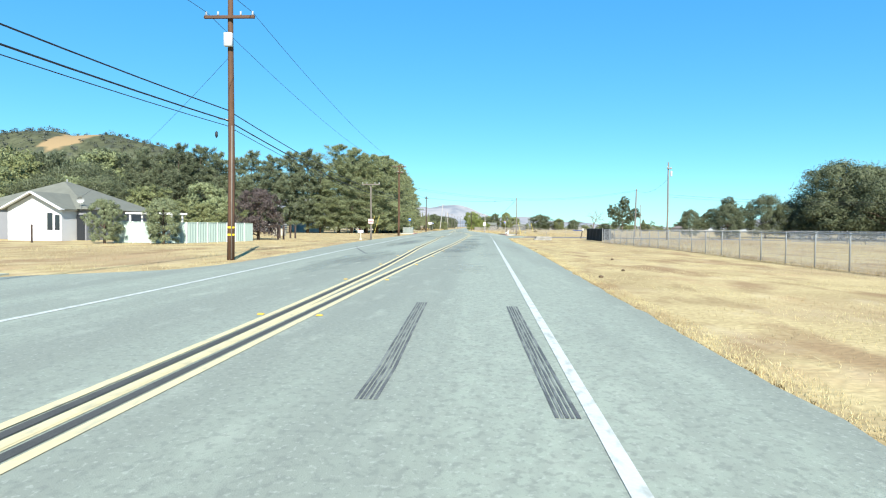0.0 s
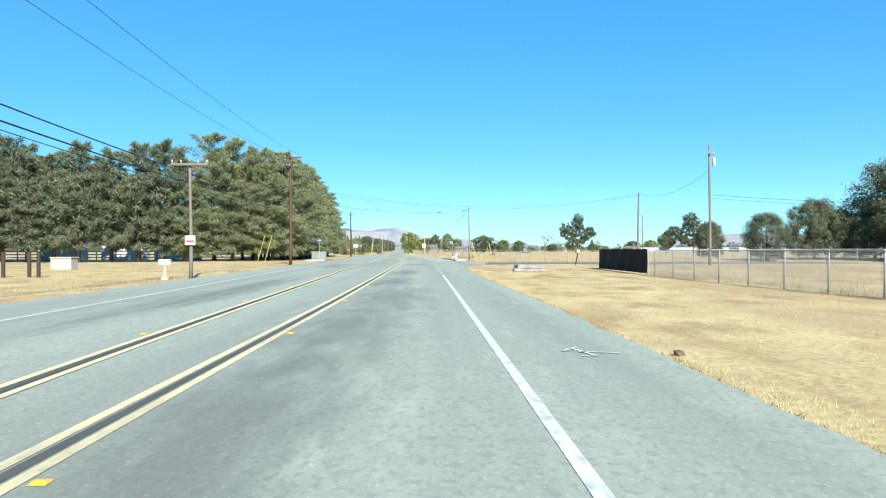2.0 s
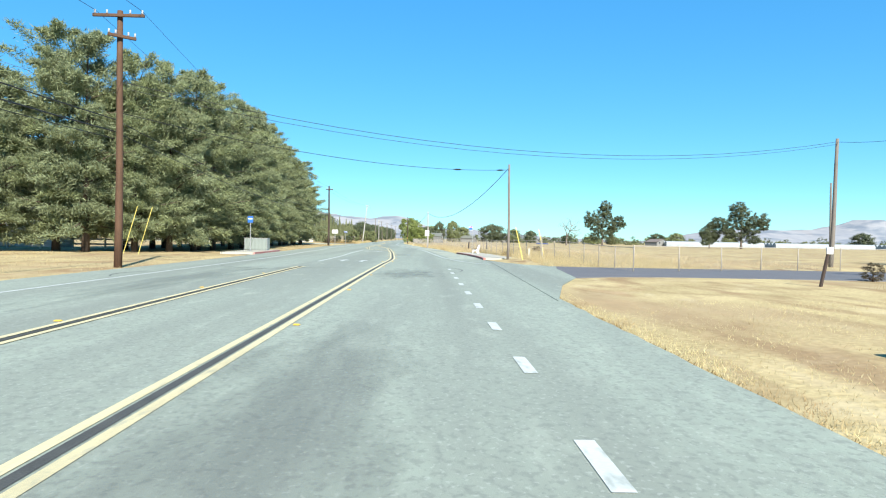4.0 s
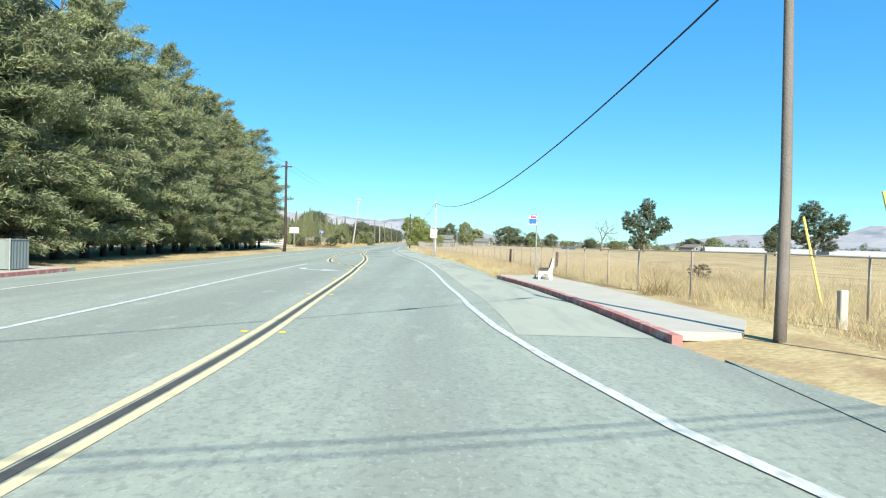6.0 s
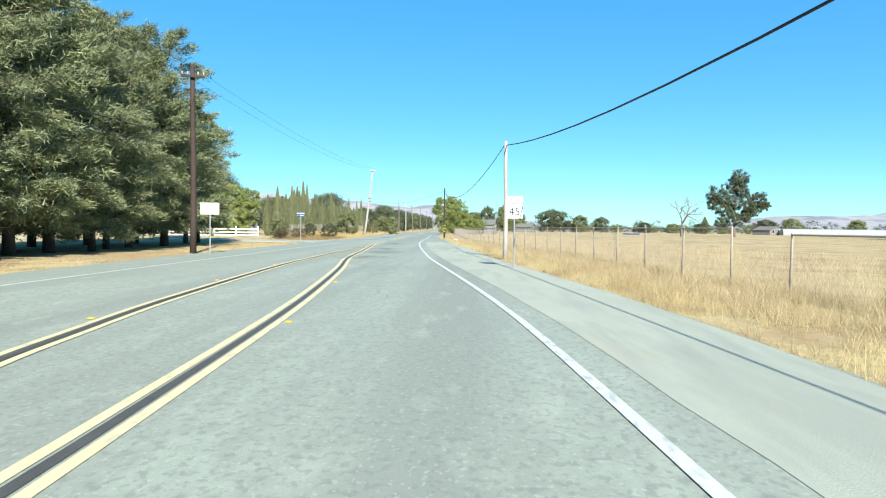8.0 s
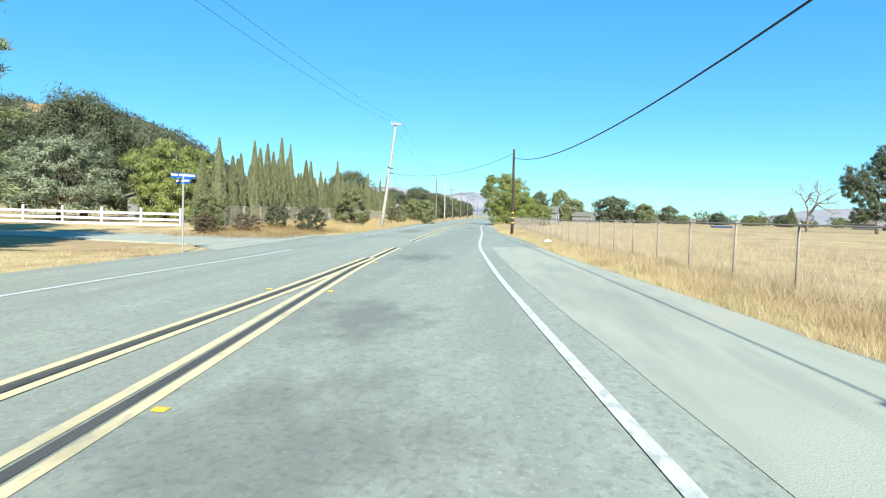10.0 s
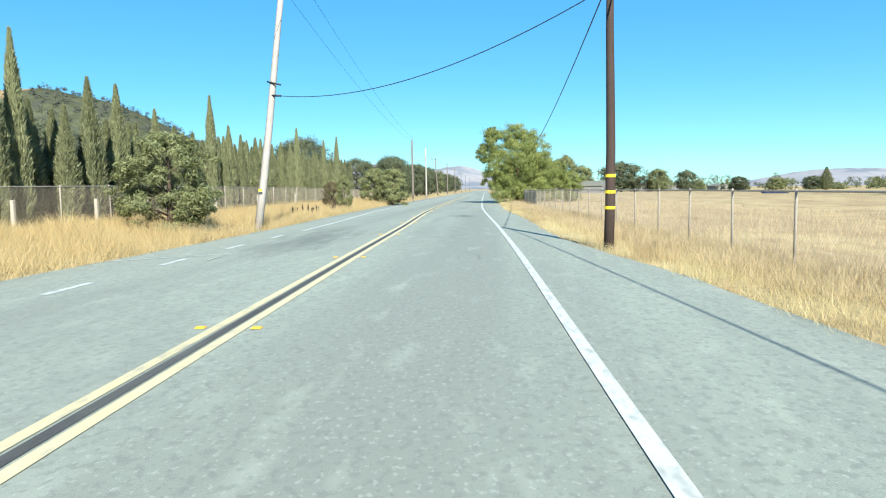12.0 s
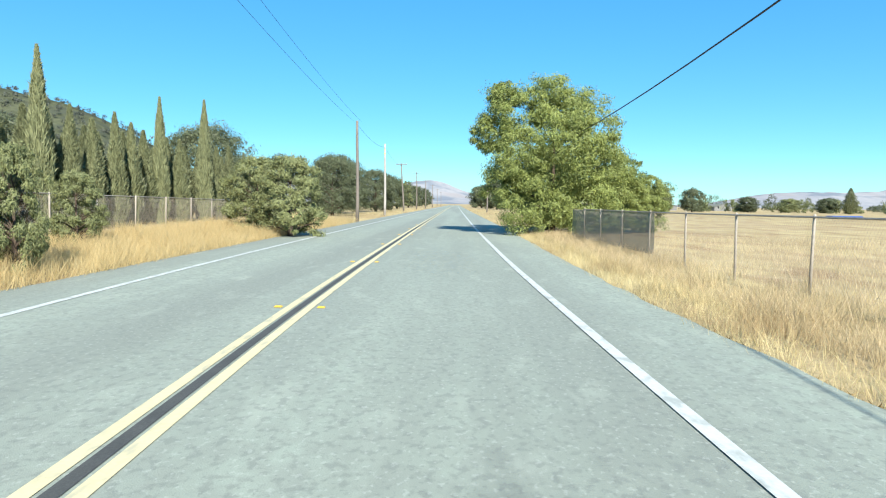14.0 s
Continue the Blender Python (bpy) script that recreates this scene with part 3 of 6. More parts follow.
patch("side_road_mouth", [(2.9, 89), (4.2, 95), (5.6, 99.4), (6.4, 107.4), (7.0, 110.8), (5.6, 112.5), (4.7, 115), (3.95, 119)], 0.012, asphalt, "worn pale asphalt at the side road mouth")
patch("side_road_east", [(5.6, 99.4), (7.2, 100.4), (10, 101), (16, 101.2), (44, 102), (44, 111.3), (16, 110.8), (8, 110.2), (7.0, 110.8), (6.4, 107.4)], 0.012, side_asphalt, "dark asphalt side road running off past the fence")
patch("side_road_west", [(-15.2, 204), (-18, 207.5), (-26, 209.3), (-60, 210), (-60, 215.5), (-26, 215), (-20, 216.5), (-16.2, 222)], 0.012, shoulder_mat, "pale asphalt side street mouth")
patch("driveway_west", [(-13.2, -20), (-16, -20), (-24, 2), (-20, 17), (-13.2, 18)], 0.011, shoulder_mat, "pale dusty paved turnout beside the road", "pavement")


def line(name, fn, y0, y1, width, mat, z=0.006, label="", step=1.5):
    return solid(name, ribbon(name, lambda y: fn(y) - width / 2, lambda y: fn(y) + width / 2, y0, y1, z, mat, step), mat, label, "road marking", kind="structure")


line("edge_line", curve_of(EDGE_RIGHT), -60, 74, 0.125, white_line, label="worn white edge line painted on asphalt")
corner = [(3.4, 111.5), (2.75, 113), (2.05, 115.5), (1.5, 118.8), (1.1, 122), (0.8, 126)]
solid("edge_line", strip_along("edge_line", corner, 0.15, 0.012, white_line), white_line, "worn white edge line bending in from the side road", "road marking", kind="structure")
line("edge_line", curve_of(EDGE_RIGHT), 126, 900, 0.13, white_line, 0.011, "worn white edge line beside the shoulder")
for i in range(9):
    y = 76.9 + 3.4 * i
    line("edge_dash", curve_of(EDGE_RIGHT), y, y + 1.0, 0.15, white_line, label="short white dash across the side road mouth", step=0.5)
line("edge_line", curve_of(EDGE_LEFT), -60, 206, 0.13, white_line, label="white edge line on the far side of the road")
line("edge_line", curve_of(EDGE_LEFT), 240, 900, 0.13, white_line, label="white edge line on the far side of the road")
for y in (221.5, 225.2, 228.9, 232.6, 236.3):
    line("edge_dash", curve_of(EDGE_LEFT), y, y + 1.25, 0.13, white_line, label="short white dash across the side street mouth")
line("turn_lane_line", curve_of(TURN_LINE), 112, 149, 0.15, white_line, label="white line of the turning lane")


def double_yellow(points, y0, y1, label, step=1.0, lift=0.0):
    c = curve_of(points)
    for s in (-1, 1):
        line("yellow_line", curve_of(points, 0.14 * s), y0, y1, 0.11, yellow_line, 0.007 + lift, label, step)
    line("tar_strip", c, y0, y1, 0.105, tar, 0.006 + lift, "black strip between the yellow lines", step)


double_yellow(YELLOW_RIGHT, -60, 209.5, "worn yellow line of a double pair")
double_yellow(YELLOW_RIGHT, 216.2, 900, "worn yellow line of a double pair")
double_yellow(YELLOW_LEFT, -60, 105, "worn yellow line of the second double pair", 1.0, 0.0035)
double_yellow(YELLOW_GORE, 146.5, 203, "yellow line that swings out round the painted median", 0.5, 0.004)
turn = strip_along("turn_arrow", [(-5.3, 141.75), (-5.75, 141.85), (-6.15, 142.1), (-6.45, 142.55), (-6.52, 143.1), (-6.5, 143.7)], 0.34, 0.006, white_line)
av = [tuple(v.co) for v in turn.vertices] + [(-4.45, 141.7, 0.007), (-5.42, 142.65, 0.007), (-5.3, 140.95, 0.007)]
af = [tuple(p.vertices) for p in turn.polygons] + [(len(av) - 3, len(av) - 2, len(av) - 1)]
solid("turn_arrow", raw_mesh("turn_arrow", av, af, white_line), white_line, "white curved turn arrow painted in the turning lane", "road marking", kind="structure")
for ax, ay in ((-5.3, 115.2), (-4.1, 114.6)):
    verts = [(ax - 0.1, ay - 2.2, 0.006), (ax + 0.1, ay - 2.2, 0.006), (ax + 0.1, ay - 0.6, 0.006), (ax + 0.38, ay - 0.6, 0.006), (ax, ay + 0.5, 0.006), (ax - 0.38, ay - 0.6, 0.006), (ax - 0.1, ay - 0.6, 0.006)]
    solid("lane_arrow", raw_mesh("lane_arrow", verts, [(0, 1, 2, 6), (5, 6, 2, 3, 4)], white_line), white_line, "white arrow painted in the turning lane", "road marking", kind="structure")

# raised markers in pairs beside the yellow lines
mbm = bmesh.new()
mv = [mbm.verts.new(p) for p in ((-0.05, -0.05, 0), (0.05, -0.05, 0), (0.05, 0.05, 0), (-0.05, 0.05, 0), (-0.035, -0.015, 0.018), (0.035, -0.015, 0.018), (0.035, 0.015, 0.018), (-0.035, 0.015, 0.018))]
for q in ((0, 1, 5, 4), (1, 2, 6, 5), (2, 3, 7, 6), (3, 0, 4, 7), (4, 5, 6, 7)):
    mbm.faces.new([mv[i] for i in q])
marker_mesh = mesh_from("road_marker", mbm, reflector_mat)
for k in range(41):
    y = 3.4 + 7.32 * k
    if 209 < y < 219:
        continue
    spots = [spline(YELLOW_RIGHT, y) + 0.3]
    if y < 104:
        spots.append(spline(YELLOW_LEFT, y) - 0.3)
    elif y > 112:
        spots.append((spline(YELLOW_GORE, y) if 148 < y < 200 else spline(YELLOW_RIGHT, y)) - 0.3)
    for x in spots:
        m = new("road_marker", marker_mesh)
        m.matrix_basis = Matrix.Translation((x, y, 0.006)) @ Matrix.Diagonal((1.1, 1.1, 1, 1))
        tagged(m, "small yellow raised reflector stuck to asphalt", "road marker", "reflectors along the centre line")

# tyre marks, cracks and sealed joints
def mark(name, pts, width, mat, label, z=0.005):
    return solid(name, strip_along(name, pts, width, z, mat), mat, label, "road mark", kind="structure")


def skid(pts):
    """A tyre mark: the ribs of the tread side by side."""
    verts, faces = [], []
    for off, wide in ((-0.088, 0.03), (-0.046, 0.024), (-0.008, 0.028), (0.034, 0.022), (0.08, 0.034)):
        me = strip_along("rib", [(x + off, y) for x, y in pts], wide, 0.005, tyre_mark_mat)
        base = len(verts)
        verts += [tuple(v.co) for v in me.vertices]
        faces += [tuple(base + k for k in p.vertices) for p in me.polygons]
        bpy.data.meshes.remove(me)
    return solid("skid_mark", raw_mesh("skid_mark", verts, faces, tyre_mark_mat), tyre_mark_mat, "dark ribbed tyre skid mark on asphalt", "road mark", kind="structure")


skid([(-0.92, 5.6), (-0.93, 6.9), (-1.03, 9.8), (-1.13, 12.9)])
mark("skid_mark", [(-6.12, 34.9), (-6.5, 36.2), (-6.9, 37.8), (-7.5, 40.2), (-8.1, 42.6), (-8.9, 46.5)], 0.12, tyre_mark_mat, "dark slanting tyre skid mark on asphalt")
skid([(0.73, 5.2), (0.7, 6.4), (0.63, 9.4), (0.57, 12.5)])
for cx, cy, r, a0, a1 in ((-4.6, 100, 3.2, 60, 170), (-7.4, 106, 2.6, 190, 300), (-2.2, 104, 3.6, -30, 50), (-9.0, 97, 2.0, 110, 220)):
    pts = [(cx + r * math.cos(radians(a)), cy + 1.3 * r * math.sin(radians(a))) for a in range(a0, a1, 12)]
    mark("tyre_curl", pts, [0.03 + 0.05 * math.sin(math.pi * k / len(pts)) for k in range(len(pts))], tyre_mark_mat, "thin curling black tyre mark on asphalt")
rng = np.random.default_rng(5)
for k in range(15):
    y = rng.uniform(2, 285)
    x0, w = spline(EDGE_LEFT, y) + 0.5, spline(EDGE_RIGHT, y) - spline(EDGE_LEFT, y)
    x = x0 + rng.uniform() * w
    pts, px_, py_ = [], x, y
    for _ in range(16):
        pts.append((px_, py_))
        px_ += rng.normal() * 0.07 + 0.13 * (1 if k % 3 else -0.2)
        py_ += rng.normal() * 0.10 + (0.03 if k % 3 else 0.16)
    mark("crack", pts, [float(v) for v in rng.uniform(0.004, 0.014, 16)], tar, "thin tar-sealed crack in asphalt")
for pts in ([(-9.8, 206), (-8.6, 206.6), (-7.2, 206.9)],):
    mark("joint", pts, 0.02, tar, "long dark joint along the shoulder", 0.011)
for x, y in ((1.9, 63.5), (1.8, 66.5)):
    for k in range(3):
        mark("paint_mark", [(x + 0.2 * k, y), (x + 0.25 + 0.2 * k, y + 0.35), (x + 0.5 + 0.2 * k, y + 0.1)], 0.05, blue_paint_mark, "faint sprayed survey mark on asphalt")
for pts in ([(-15.7, 229.6), (-13.7, 231.2), (-13.6, 229.8)], [(-6.9, 235.6), (-5.9, 236.1), (-5.2, 235.8)], [(-4.6, 214.9), (-5.4, 215.1)],
            [(2.1, 45.5), (1.82, 45.15), (2.04, 45.22)], [(2.03, 45.35), (2.19, 44.72), (2.0, 44.72)], [(2.04, 45.08), (2.58, 44.97)]):
    mark("paint_mark", pts, 0.06, white_line, "white painted survey mark on asphalt", 0.012)
def stain_material(name, colour, amount):
    """A stain with a noisy, fading outline on a clear sheet."""
    m = bpy.data.materials.new(name)
    m.use_nodes = True
    nt = m.node_tree
    p = nt.nodes["Principled BSDF"]
    p.inputs["Base Color"].default_value = (*colour, 1)
    p.inputs["Roughness"].default_value = 0.8
    tc = nt.nodes.new("ShaderNodeTexCoord")
    info = nt.nodes.new("ShaderNodeObjectInfo")
    mp = nt.nodes.new("ShaderNodeVectorMath")
    mp.operation = "DISTANCE"
    mp.inputs[1].default_value = (0.5, 0.5, 0.5)
    n = nt.nodes.new("ShaderNodeTexNoise")
    n.noise_dimensions = "4D"
    n.inputs["Scale"].default_value, n.inputs["Detail"].default_value = 7.0, 9
    mul = nt.nodes.new("ShaderNodeMath")
    mul.operation, mul.inputs[1].default_value = "MULTIPLY", 20
    sub_ = nt.nodes.new("ShaderNodeMath")
    sub_.operation = "SUBTRACT"
    r = nt.nodes.new("ShaderNodeMapRange")
    r.inputs["From Min"].default_value, r.inputs["From Max"].default_value, r.inputs["To Max"].default_value = 0.02, 0.42, amount
    clear = nt.nodes.new("ShaderNodeBsdfTransparent")
    mix = nt.nodes.new("ShaderNodeMixShader")
    nt.links.new(tc.outputs["Generated"], mp.inputs[0])
    nt.links.new(tc.outputs["Generated"], n.inputs["Vector"])
    nt.links.new(info.outputs["Random"], mul.inputs[0])
    nt.links.new(mul.outputs[0], n.inputs["W"])
    nt.links.new(n.outputs["Fac"], sub_.inputs[0])
    nt.links.new(mp.outputs["Value"], sub_.inputs[1])
    nt.links.new(sub_.outputs[0], r.inputs[0])
    nt.links.new(r.outputs[0], mix.inputs[0])
    nt.links.new(clear.outputs[0], mix.inputs[1])
    nt.links.new(p.outputs[0], mix.inputs[2])
    nt.links.new(mix.outputs[0], nt.nodes["Material Output"].inputs[0])
    return m


stain_dark = stain_material("dark_stain", (0.17, 0.185, 0.165), 0.34)
stain_pale = stain_material("pale_scuff", (0.36, 0.39, 0.33), 0.22)
for x, y, w, l, dark in ((-1.7, 41, 2.6, 9, 1), (-1.5, 48, 3.0, 10, 1), (-0.9, 56, 2.8, 12, 1), (-1.6, 66, 2.6, 12, 1), (-1.4, 78, 2.6, 14, 1), (-7.0, 179, 3.0, 5, 1), (-6.9, 185.5, 3.2, 6, 1), (-7.4, 191, 2.4, 5, 1), (-5.6, 30, 2.5, 22, 1), (-6.8, 60, 2.4, 26, 1), (-8.0, 95, 2.6, 20, 1), (-0.6, 24, 1.6, 8, 0), (0.1, 36, 1.4, 6, 0), (-1.6, 33, 1.2, 2, 0), (-1.0, 100, 3, 9, 1), (-2.0, 130, 2.2, 10, 0), (-5.2, 171, 2.4, 8, 0), (-8.2, 204, 2.2, 6, 1), (-9.4, 238, 2.2, 8, 0), (-9.2, 252, 1.8, 5, 1), (-10.2, 268, 2.2, 10, 0), (-12.5, 222, 5, 9, 0), (-13, 236, 2.4, 14, 1), (-3.6, 196, 2.6, 14, 0), (1.0, 152, 2.4, 14, 0)):
    ob = solid("stain", raw_mesh("stain", [(-w / 2, -l / 2, 0), (w / 2, -l / 2, 0), (w / 2, l / 2, 0), (-w / 2, l / 2, 0)], [(0, 1, 2, 3)], stain_dark if dark else stain_pale), None, "dark oily stain on the asphalt lane" if dark else "pale dusty scuff on the asphalt lane", "road mark", kind="structure")
    ob.matrix_basis = at(x, y, 0.0085, 2.5 if y > 150 else 0)

# kerb with red paint and the pavement at the bus stop
KERB = [(120.4, 3.72), (124, 3.68), (127, 3.58), (132, 3.3), (135, 3.0), (138.4, 2.6)]
kerb = solid("kerb", ribbon("kerb", curve_of(KERB, 0.0), curve_of(KERB, 0.17), 120.4, 138.4, 0.14, red_kerb_mat, 1.0, 0.2), red_kerb_mat, "concrete kerb with faded red paint", "kerb", kind="structure")
solid("pavement", ribbon("pavement", curve_of(KERB, 0.17), lambda y: min(spline(KERB, y) + 2.9, spline(FENCE_FIELD, y) - 0.15) - 0.5 * max(0, 124 - y), 121.0, 139.4, 0.13, concrete, 1.5, 0.15), concrete, "pale dusty concrete pavement at the bus stop", "pavement", kind="structure")
solid("kerb", ribbon("kerb", lambda y: spline(ASPHALT_LEFT, y) - 0.17, curve_of(ASPHALT_LEFT), 124, 135, 0.13, red_kerb_mat, 1.0, 0.2), red_kerb_mat, "concrete kerb with faded red paint", "kerb", kind="structure")
solid("pavement", ribbon("pavement", lambda y: spline(ASPHALT_LEFT, y) - 2.6, lambda y: spline(ASPHALT_LEFT, y) - 0.17, 124, 136, 0.12, concrete, 1.5, 0.15), concrete, "pale dusty concrete pavement by the trees", "pavement", kind="structure")

# ---- poles and wires ----
def pole(x, y, top, r, mat, label, lean=(0, 0), arms=(), bands=(), sides=10):
    """A utility pole. arms: (height, half length, turn); bands: heights of yellow bands."""
    ob = thing("utility_pole", Matrix.Translation((x, y, 0)), label, "utility pole", "roadside utility poles")
    pts = [(lean[0] * f + 0.03 * math.sin(5 * f), lean[1] * f, -0.3 + (top + 0.3) * f) for f in (0, 0.2, 0.4, 0.6, 0.8, 1)]
    part("shaft", tube_bm(pts, [r * (1.12 - 0.38 * f / 5) for f in range(6)], sides), mat, ob, smooth=True)
    for h, half, turn in arms:
        f = h / top
        m = Matrix.Translation((lean[0] * f, lean[1] * f, h)) @ Matrix.Rotation(radians(turn), 4, "Z")
        bm = add_box(bmesh.new(), -half, -r - 0.11, -0.06, half, -r, 0.06, bevel=0.01)
        arm = part("crossarm", bm, mat, ob)
        arm.matrix_basis = m
        for s in (-0.92, -0.45, 0.45, 0.92):
            bm = bmesh.new()
            add_tube(bm, [(s * half, -r - 0.055, 0.06), (s * half, -r - 0.055, 0.1), (s * half, -r - 0.055, 0.16), (s * half, -r - 0.055, 0.22)], [0.015, 0.05, 0.035, 0.045], 8)
            ins = part("insulator", bm, glass_insulator, arm, "grey porcelain insulator", True)
    for h in bands:
        f = h / top
        rr = r * (1.12 - 0.38 * f) + 0.006
        part("reflective_band", tube_bm([(lean[0] * f + 0.03 * math.sin(5 * f), lean[1] * f, h - 0.035), (lean[0] * f + 0.03 * math.sin(5 * f), lean[1] * f, h + 0.035)], rr, sides), yellow_band, ob, "yellow reflective band")
    return ob


def hardware(ob, name, m, bm, mat, label=""):
    h = part(name, bm, mat, ob, label, True)
    h.matrix_basis = m
    return h


def can_bm(h, r):
    return tube_bm([(0, 0, 0), (0, 0, 0.05), (0, 0, h - 0.05), (0, 0, h), (0, 0, h + 0.06)], [r * 0.9, r, r, r * 0.9, r * 0.3], 12)


a = pole(-10.5, 27.4, 11.6, 0.138, pole_wood, "tall brown wooden utility pole with crossarm in dry grass", arms=((9.9, 1.05, 0),), bands=(1.02, 1.32))
hardware(a, "fuse_box", Matrix.Translation((-0.02, -0.24, 8.7)), box_bm(-0.17, -0.1, 0, 0.17, 0.1, 0.55, bevel=0.02), transformer_paint, "pale grey equipment box")
hardware(a, "bracket", Matrix(), tube_bm([(0, 0, 5.75), (-0.5, -0.1, 5.8)], 0.03, 6), galvanised)
hardware(a, "cable_weight", Matrix.Translation((-0.55, -0.15, 5.0)), tube_bm([(0, 0, 0), (0, 0, 0.08), (0, 0, 0.22), (0, 0, 0.27)], [0.02, 0.06, 0.06, 0.02], 8), wire_mat, "small black hanging splice case")
hardware(a, "conduit", Matrix(), tube_bm([(0.1, -0.17, 0), (0.1, -0.15, 5.5)], 0.03, 6), pole_grey, "pale conduit up the pole")
sgn = pole(-12.05, 70.6, 5.85, 0.09, pole_grey, "short grey wooden pole with a flat crossarm and a small notice", arms=((5.78, 0.95, 0),))
b = pole(-13.1, 101.5, 10.6, 0.15, pole_wood, "dark brown wooden utility pole in front of the tall trees", arms=((10.35, 1.05, 0), (9.5, 0.55, 40)))
d = pole(-16.0, 181, 9.5, 0.15, pole_dark, "dark wooden utility pole at the end of the tall trees", arms=((8.9, 0.55, 20),))
c = pole(5.45, 120.5, 6.75, 0.09, pole_grey, "weathered grey wooden pole behind the bus stop pavement")
e = pole(-0.2, 179.8, 5.65, 0.11, pole_pale, "slim pale wooden pole at the shoulder's edge")
f = pole(-4.95, 232.5, 6.4, 0.112, pole_dark, "dark wooden pole with yellow bands in tall dry grass", bands=(0.95, 1.32, 1.7))
lean = pole(-16.42, 240.7, 9.4, 0.135, pole_pale, "pale leaning wooden utility pole in tall dry grass", lean=(1.08, 0.75), arms=((9.25, 0.5, 15),))
part("tag", box_bm(0.16, -0.165, 1.42, 0.29, -0.15, 1.5), yellow_band, lean, "small yellow tag nailed to the pole")
hardware(lean, "bracket", Matrix(), tube_bm([(0.55, 0.35, 4.95), (1.0, 0.2, 4.9)], 0.04, 6), wire_mat)
hardware(lean, "bracket", Matrix(), tube_bm([(0.45, 0.35, 5.45), (1.0, 0.2, 5.3)], 0.035, 6), wire_mat)
g = pole(-18.0, 303.8, 7.9, 0.13, pole_grey, "grey wooden utility pole beside the road")
h = pole(-18.7, 329, 8.3, 0.14, pole_pale, "pale wooden utility pole beside the road", bands=(7.2, 7.6))
for y, x, top in ((372, -20.2, 8.6), (415, -20.8, 9), (470, -21.6, 9), (540, -22.5, 9.5), (620, -23.4, 9.5), (720, -24.5, 9.5)):
    pole(x, y, top, 0.14, pole_grey, "grey wooden utility pole far down the road", lean=(-0.5 if y < 400 else 0, 0), arms=((top - 0.2, 1.0, 0),))
i_pole = pole(-5.2, 372, 6.3, 0.13, pole_grey, "grey wooden pole beside the far road")
r_pole = pole(24.9, 94.4, 10.6, 0.112, pole_grey, "grey wooden pole with a transformer beyond the fence", arms=((9.75, 0.4, 30),))
hardware(r_pole, "transformer", Matrix.Translation((0.36, -0.1, 8.7)), can_bm(0.7, 0.15), transformer_paint, "pale grey transformer can")
r2 = pole(24.8, 114.4, 8.1, 0.13, pole_grey, "leaning grey wooden pole in the dry field", lean=(0.25, 0))
pole(26.3, 117, 5.6, 0.08, pole_grey, "thin grey wooden post in the dry field")


def cable(p, q, sag, r, label="black overhead cable between poles", n=18):
    """A hanging cable."""
    cu = bpy.data.curves.new("cable", "CURVE")
    cu.dimensions, cu.bevel_depth, cu.bevel_resolution = "3D", r, 1
    sp = cu.splines.new("POLY")
    sp.points.add(n)
    for k in range(n + 1):
        t = k / n
        sp.points[k].co = (p[0] + (q[0] - p[0]) * t, p[1] + (q[1] - p[1]) * t, p[2] + (q[2] - p[2]) * t - 4 * sag * t * (1 - t), 1)
    cu.materials.append(wire_mat)
    return tagged(new("cable", cu), label, "cable", "overhead cables")


for dx in (-0.95, 0.95):
    cable((-9.0 + dx, -40, 10.0), (-10.5 + dx, 27.2, 10.1), 1.0, 0.010, "thin overhead power line between poles")
    cable((-10.5 + dx, 27.2, 10.1), (-13.1 + dx, 101.3, 10.55), 1.1, 0.010, "thin overhead power line between poles")
    cable((-13.1 + dx, 101.3, 10.55), (-16.0 + 0.5 * dx, 180.8, 9.1), 1.1, 0.008, "thin overhead power line between poles")
    cable((-16.0 + 0.5 * dx, 180.8, 9.1), (-15.3 + 0.5 * dx, 241.2, 9.45), 0.8, 0.007, "thin overhead power line between poles")
    cable((-15.3 + 0.5 * dx, 241.2, 9.45), (-18.0 + 0.3 * dx, 303.8, 7.85), 0.7, 0.007, "thin overhead power line between poles")
for z0, z1, r in ((6.15, 6.1, 0.022), (5.72, 5.6, 0.026), (5.5, 5.3, 0.014)):
    cable((-9.2, -40, z0), (-10.62, 27.3, z0), 0.75, r, "black telephone cable between poles")
    cable((-10.62, 27.3, z0), (-13.25, 101.4, z1), 0.8, r, "black telephone cable between poles")
    if r > 0.02:
        cable((-13.25, 101.4, z1), (-16.1, 181, z1 - 0.3), 0.9, 0.014, "black telephone cable between poles")
cable((-10.6, 27.4, 8.3), (-34.5, 55.0, 3.3), 0.5, 0.008, "thin service drop to the house")
cable((5.45, 120.5, 6.55), (-0.2, 179.8, 5.45), 1.82, 0.022, "thick black cable along the field fence")
cable((-0.2, 179.8, 5.58), (-4.95, 232.4, 5.76), 1.42, 0.020, "thick black cable along the field fence")
cable((-4.95, 232.6, 6.1), (-15.45, 240.9, 4.9), 0.78, 0.013, "black cable across the road")
cable((-4.95, 232.6, 6.3), (-4.0, 300, 5.56), 1.15, 0.018, "black cable along the far road")
cable((-4.0, 300, 5.56), (-5.2, 372, 6.1), 0.9, 0.016, "black cable along the far road")
splice_line = cable((5.43, 120.45, 6.35), (-13.1, 101.5, 6.4), 0.7, 0.014, "black cable with swollen splice cases across the road", 90)
cable((25.0, 114.4, 7.9), (-13.1, 101.6, 7.7), 1.8, 0.012, "black cable across the road")
cable((25.0, 114.4, 7.75), (-13.1, 101.6, 7.45), 1.8, 0.010, "black cable across the road")
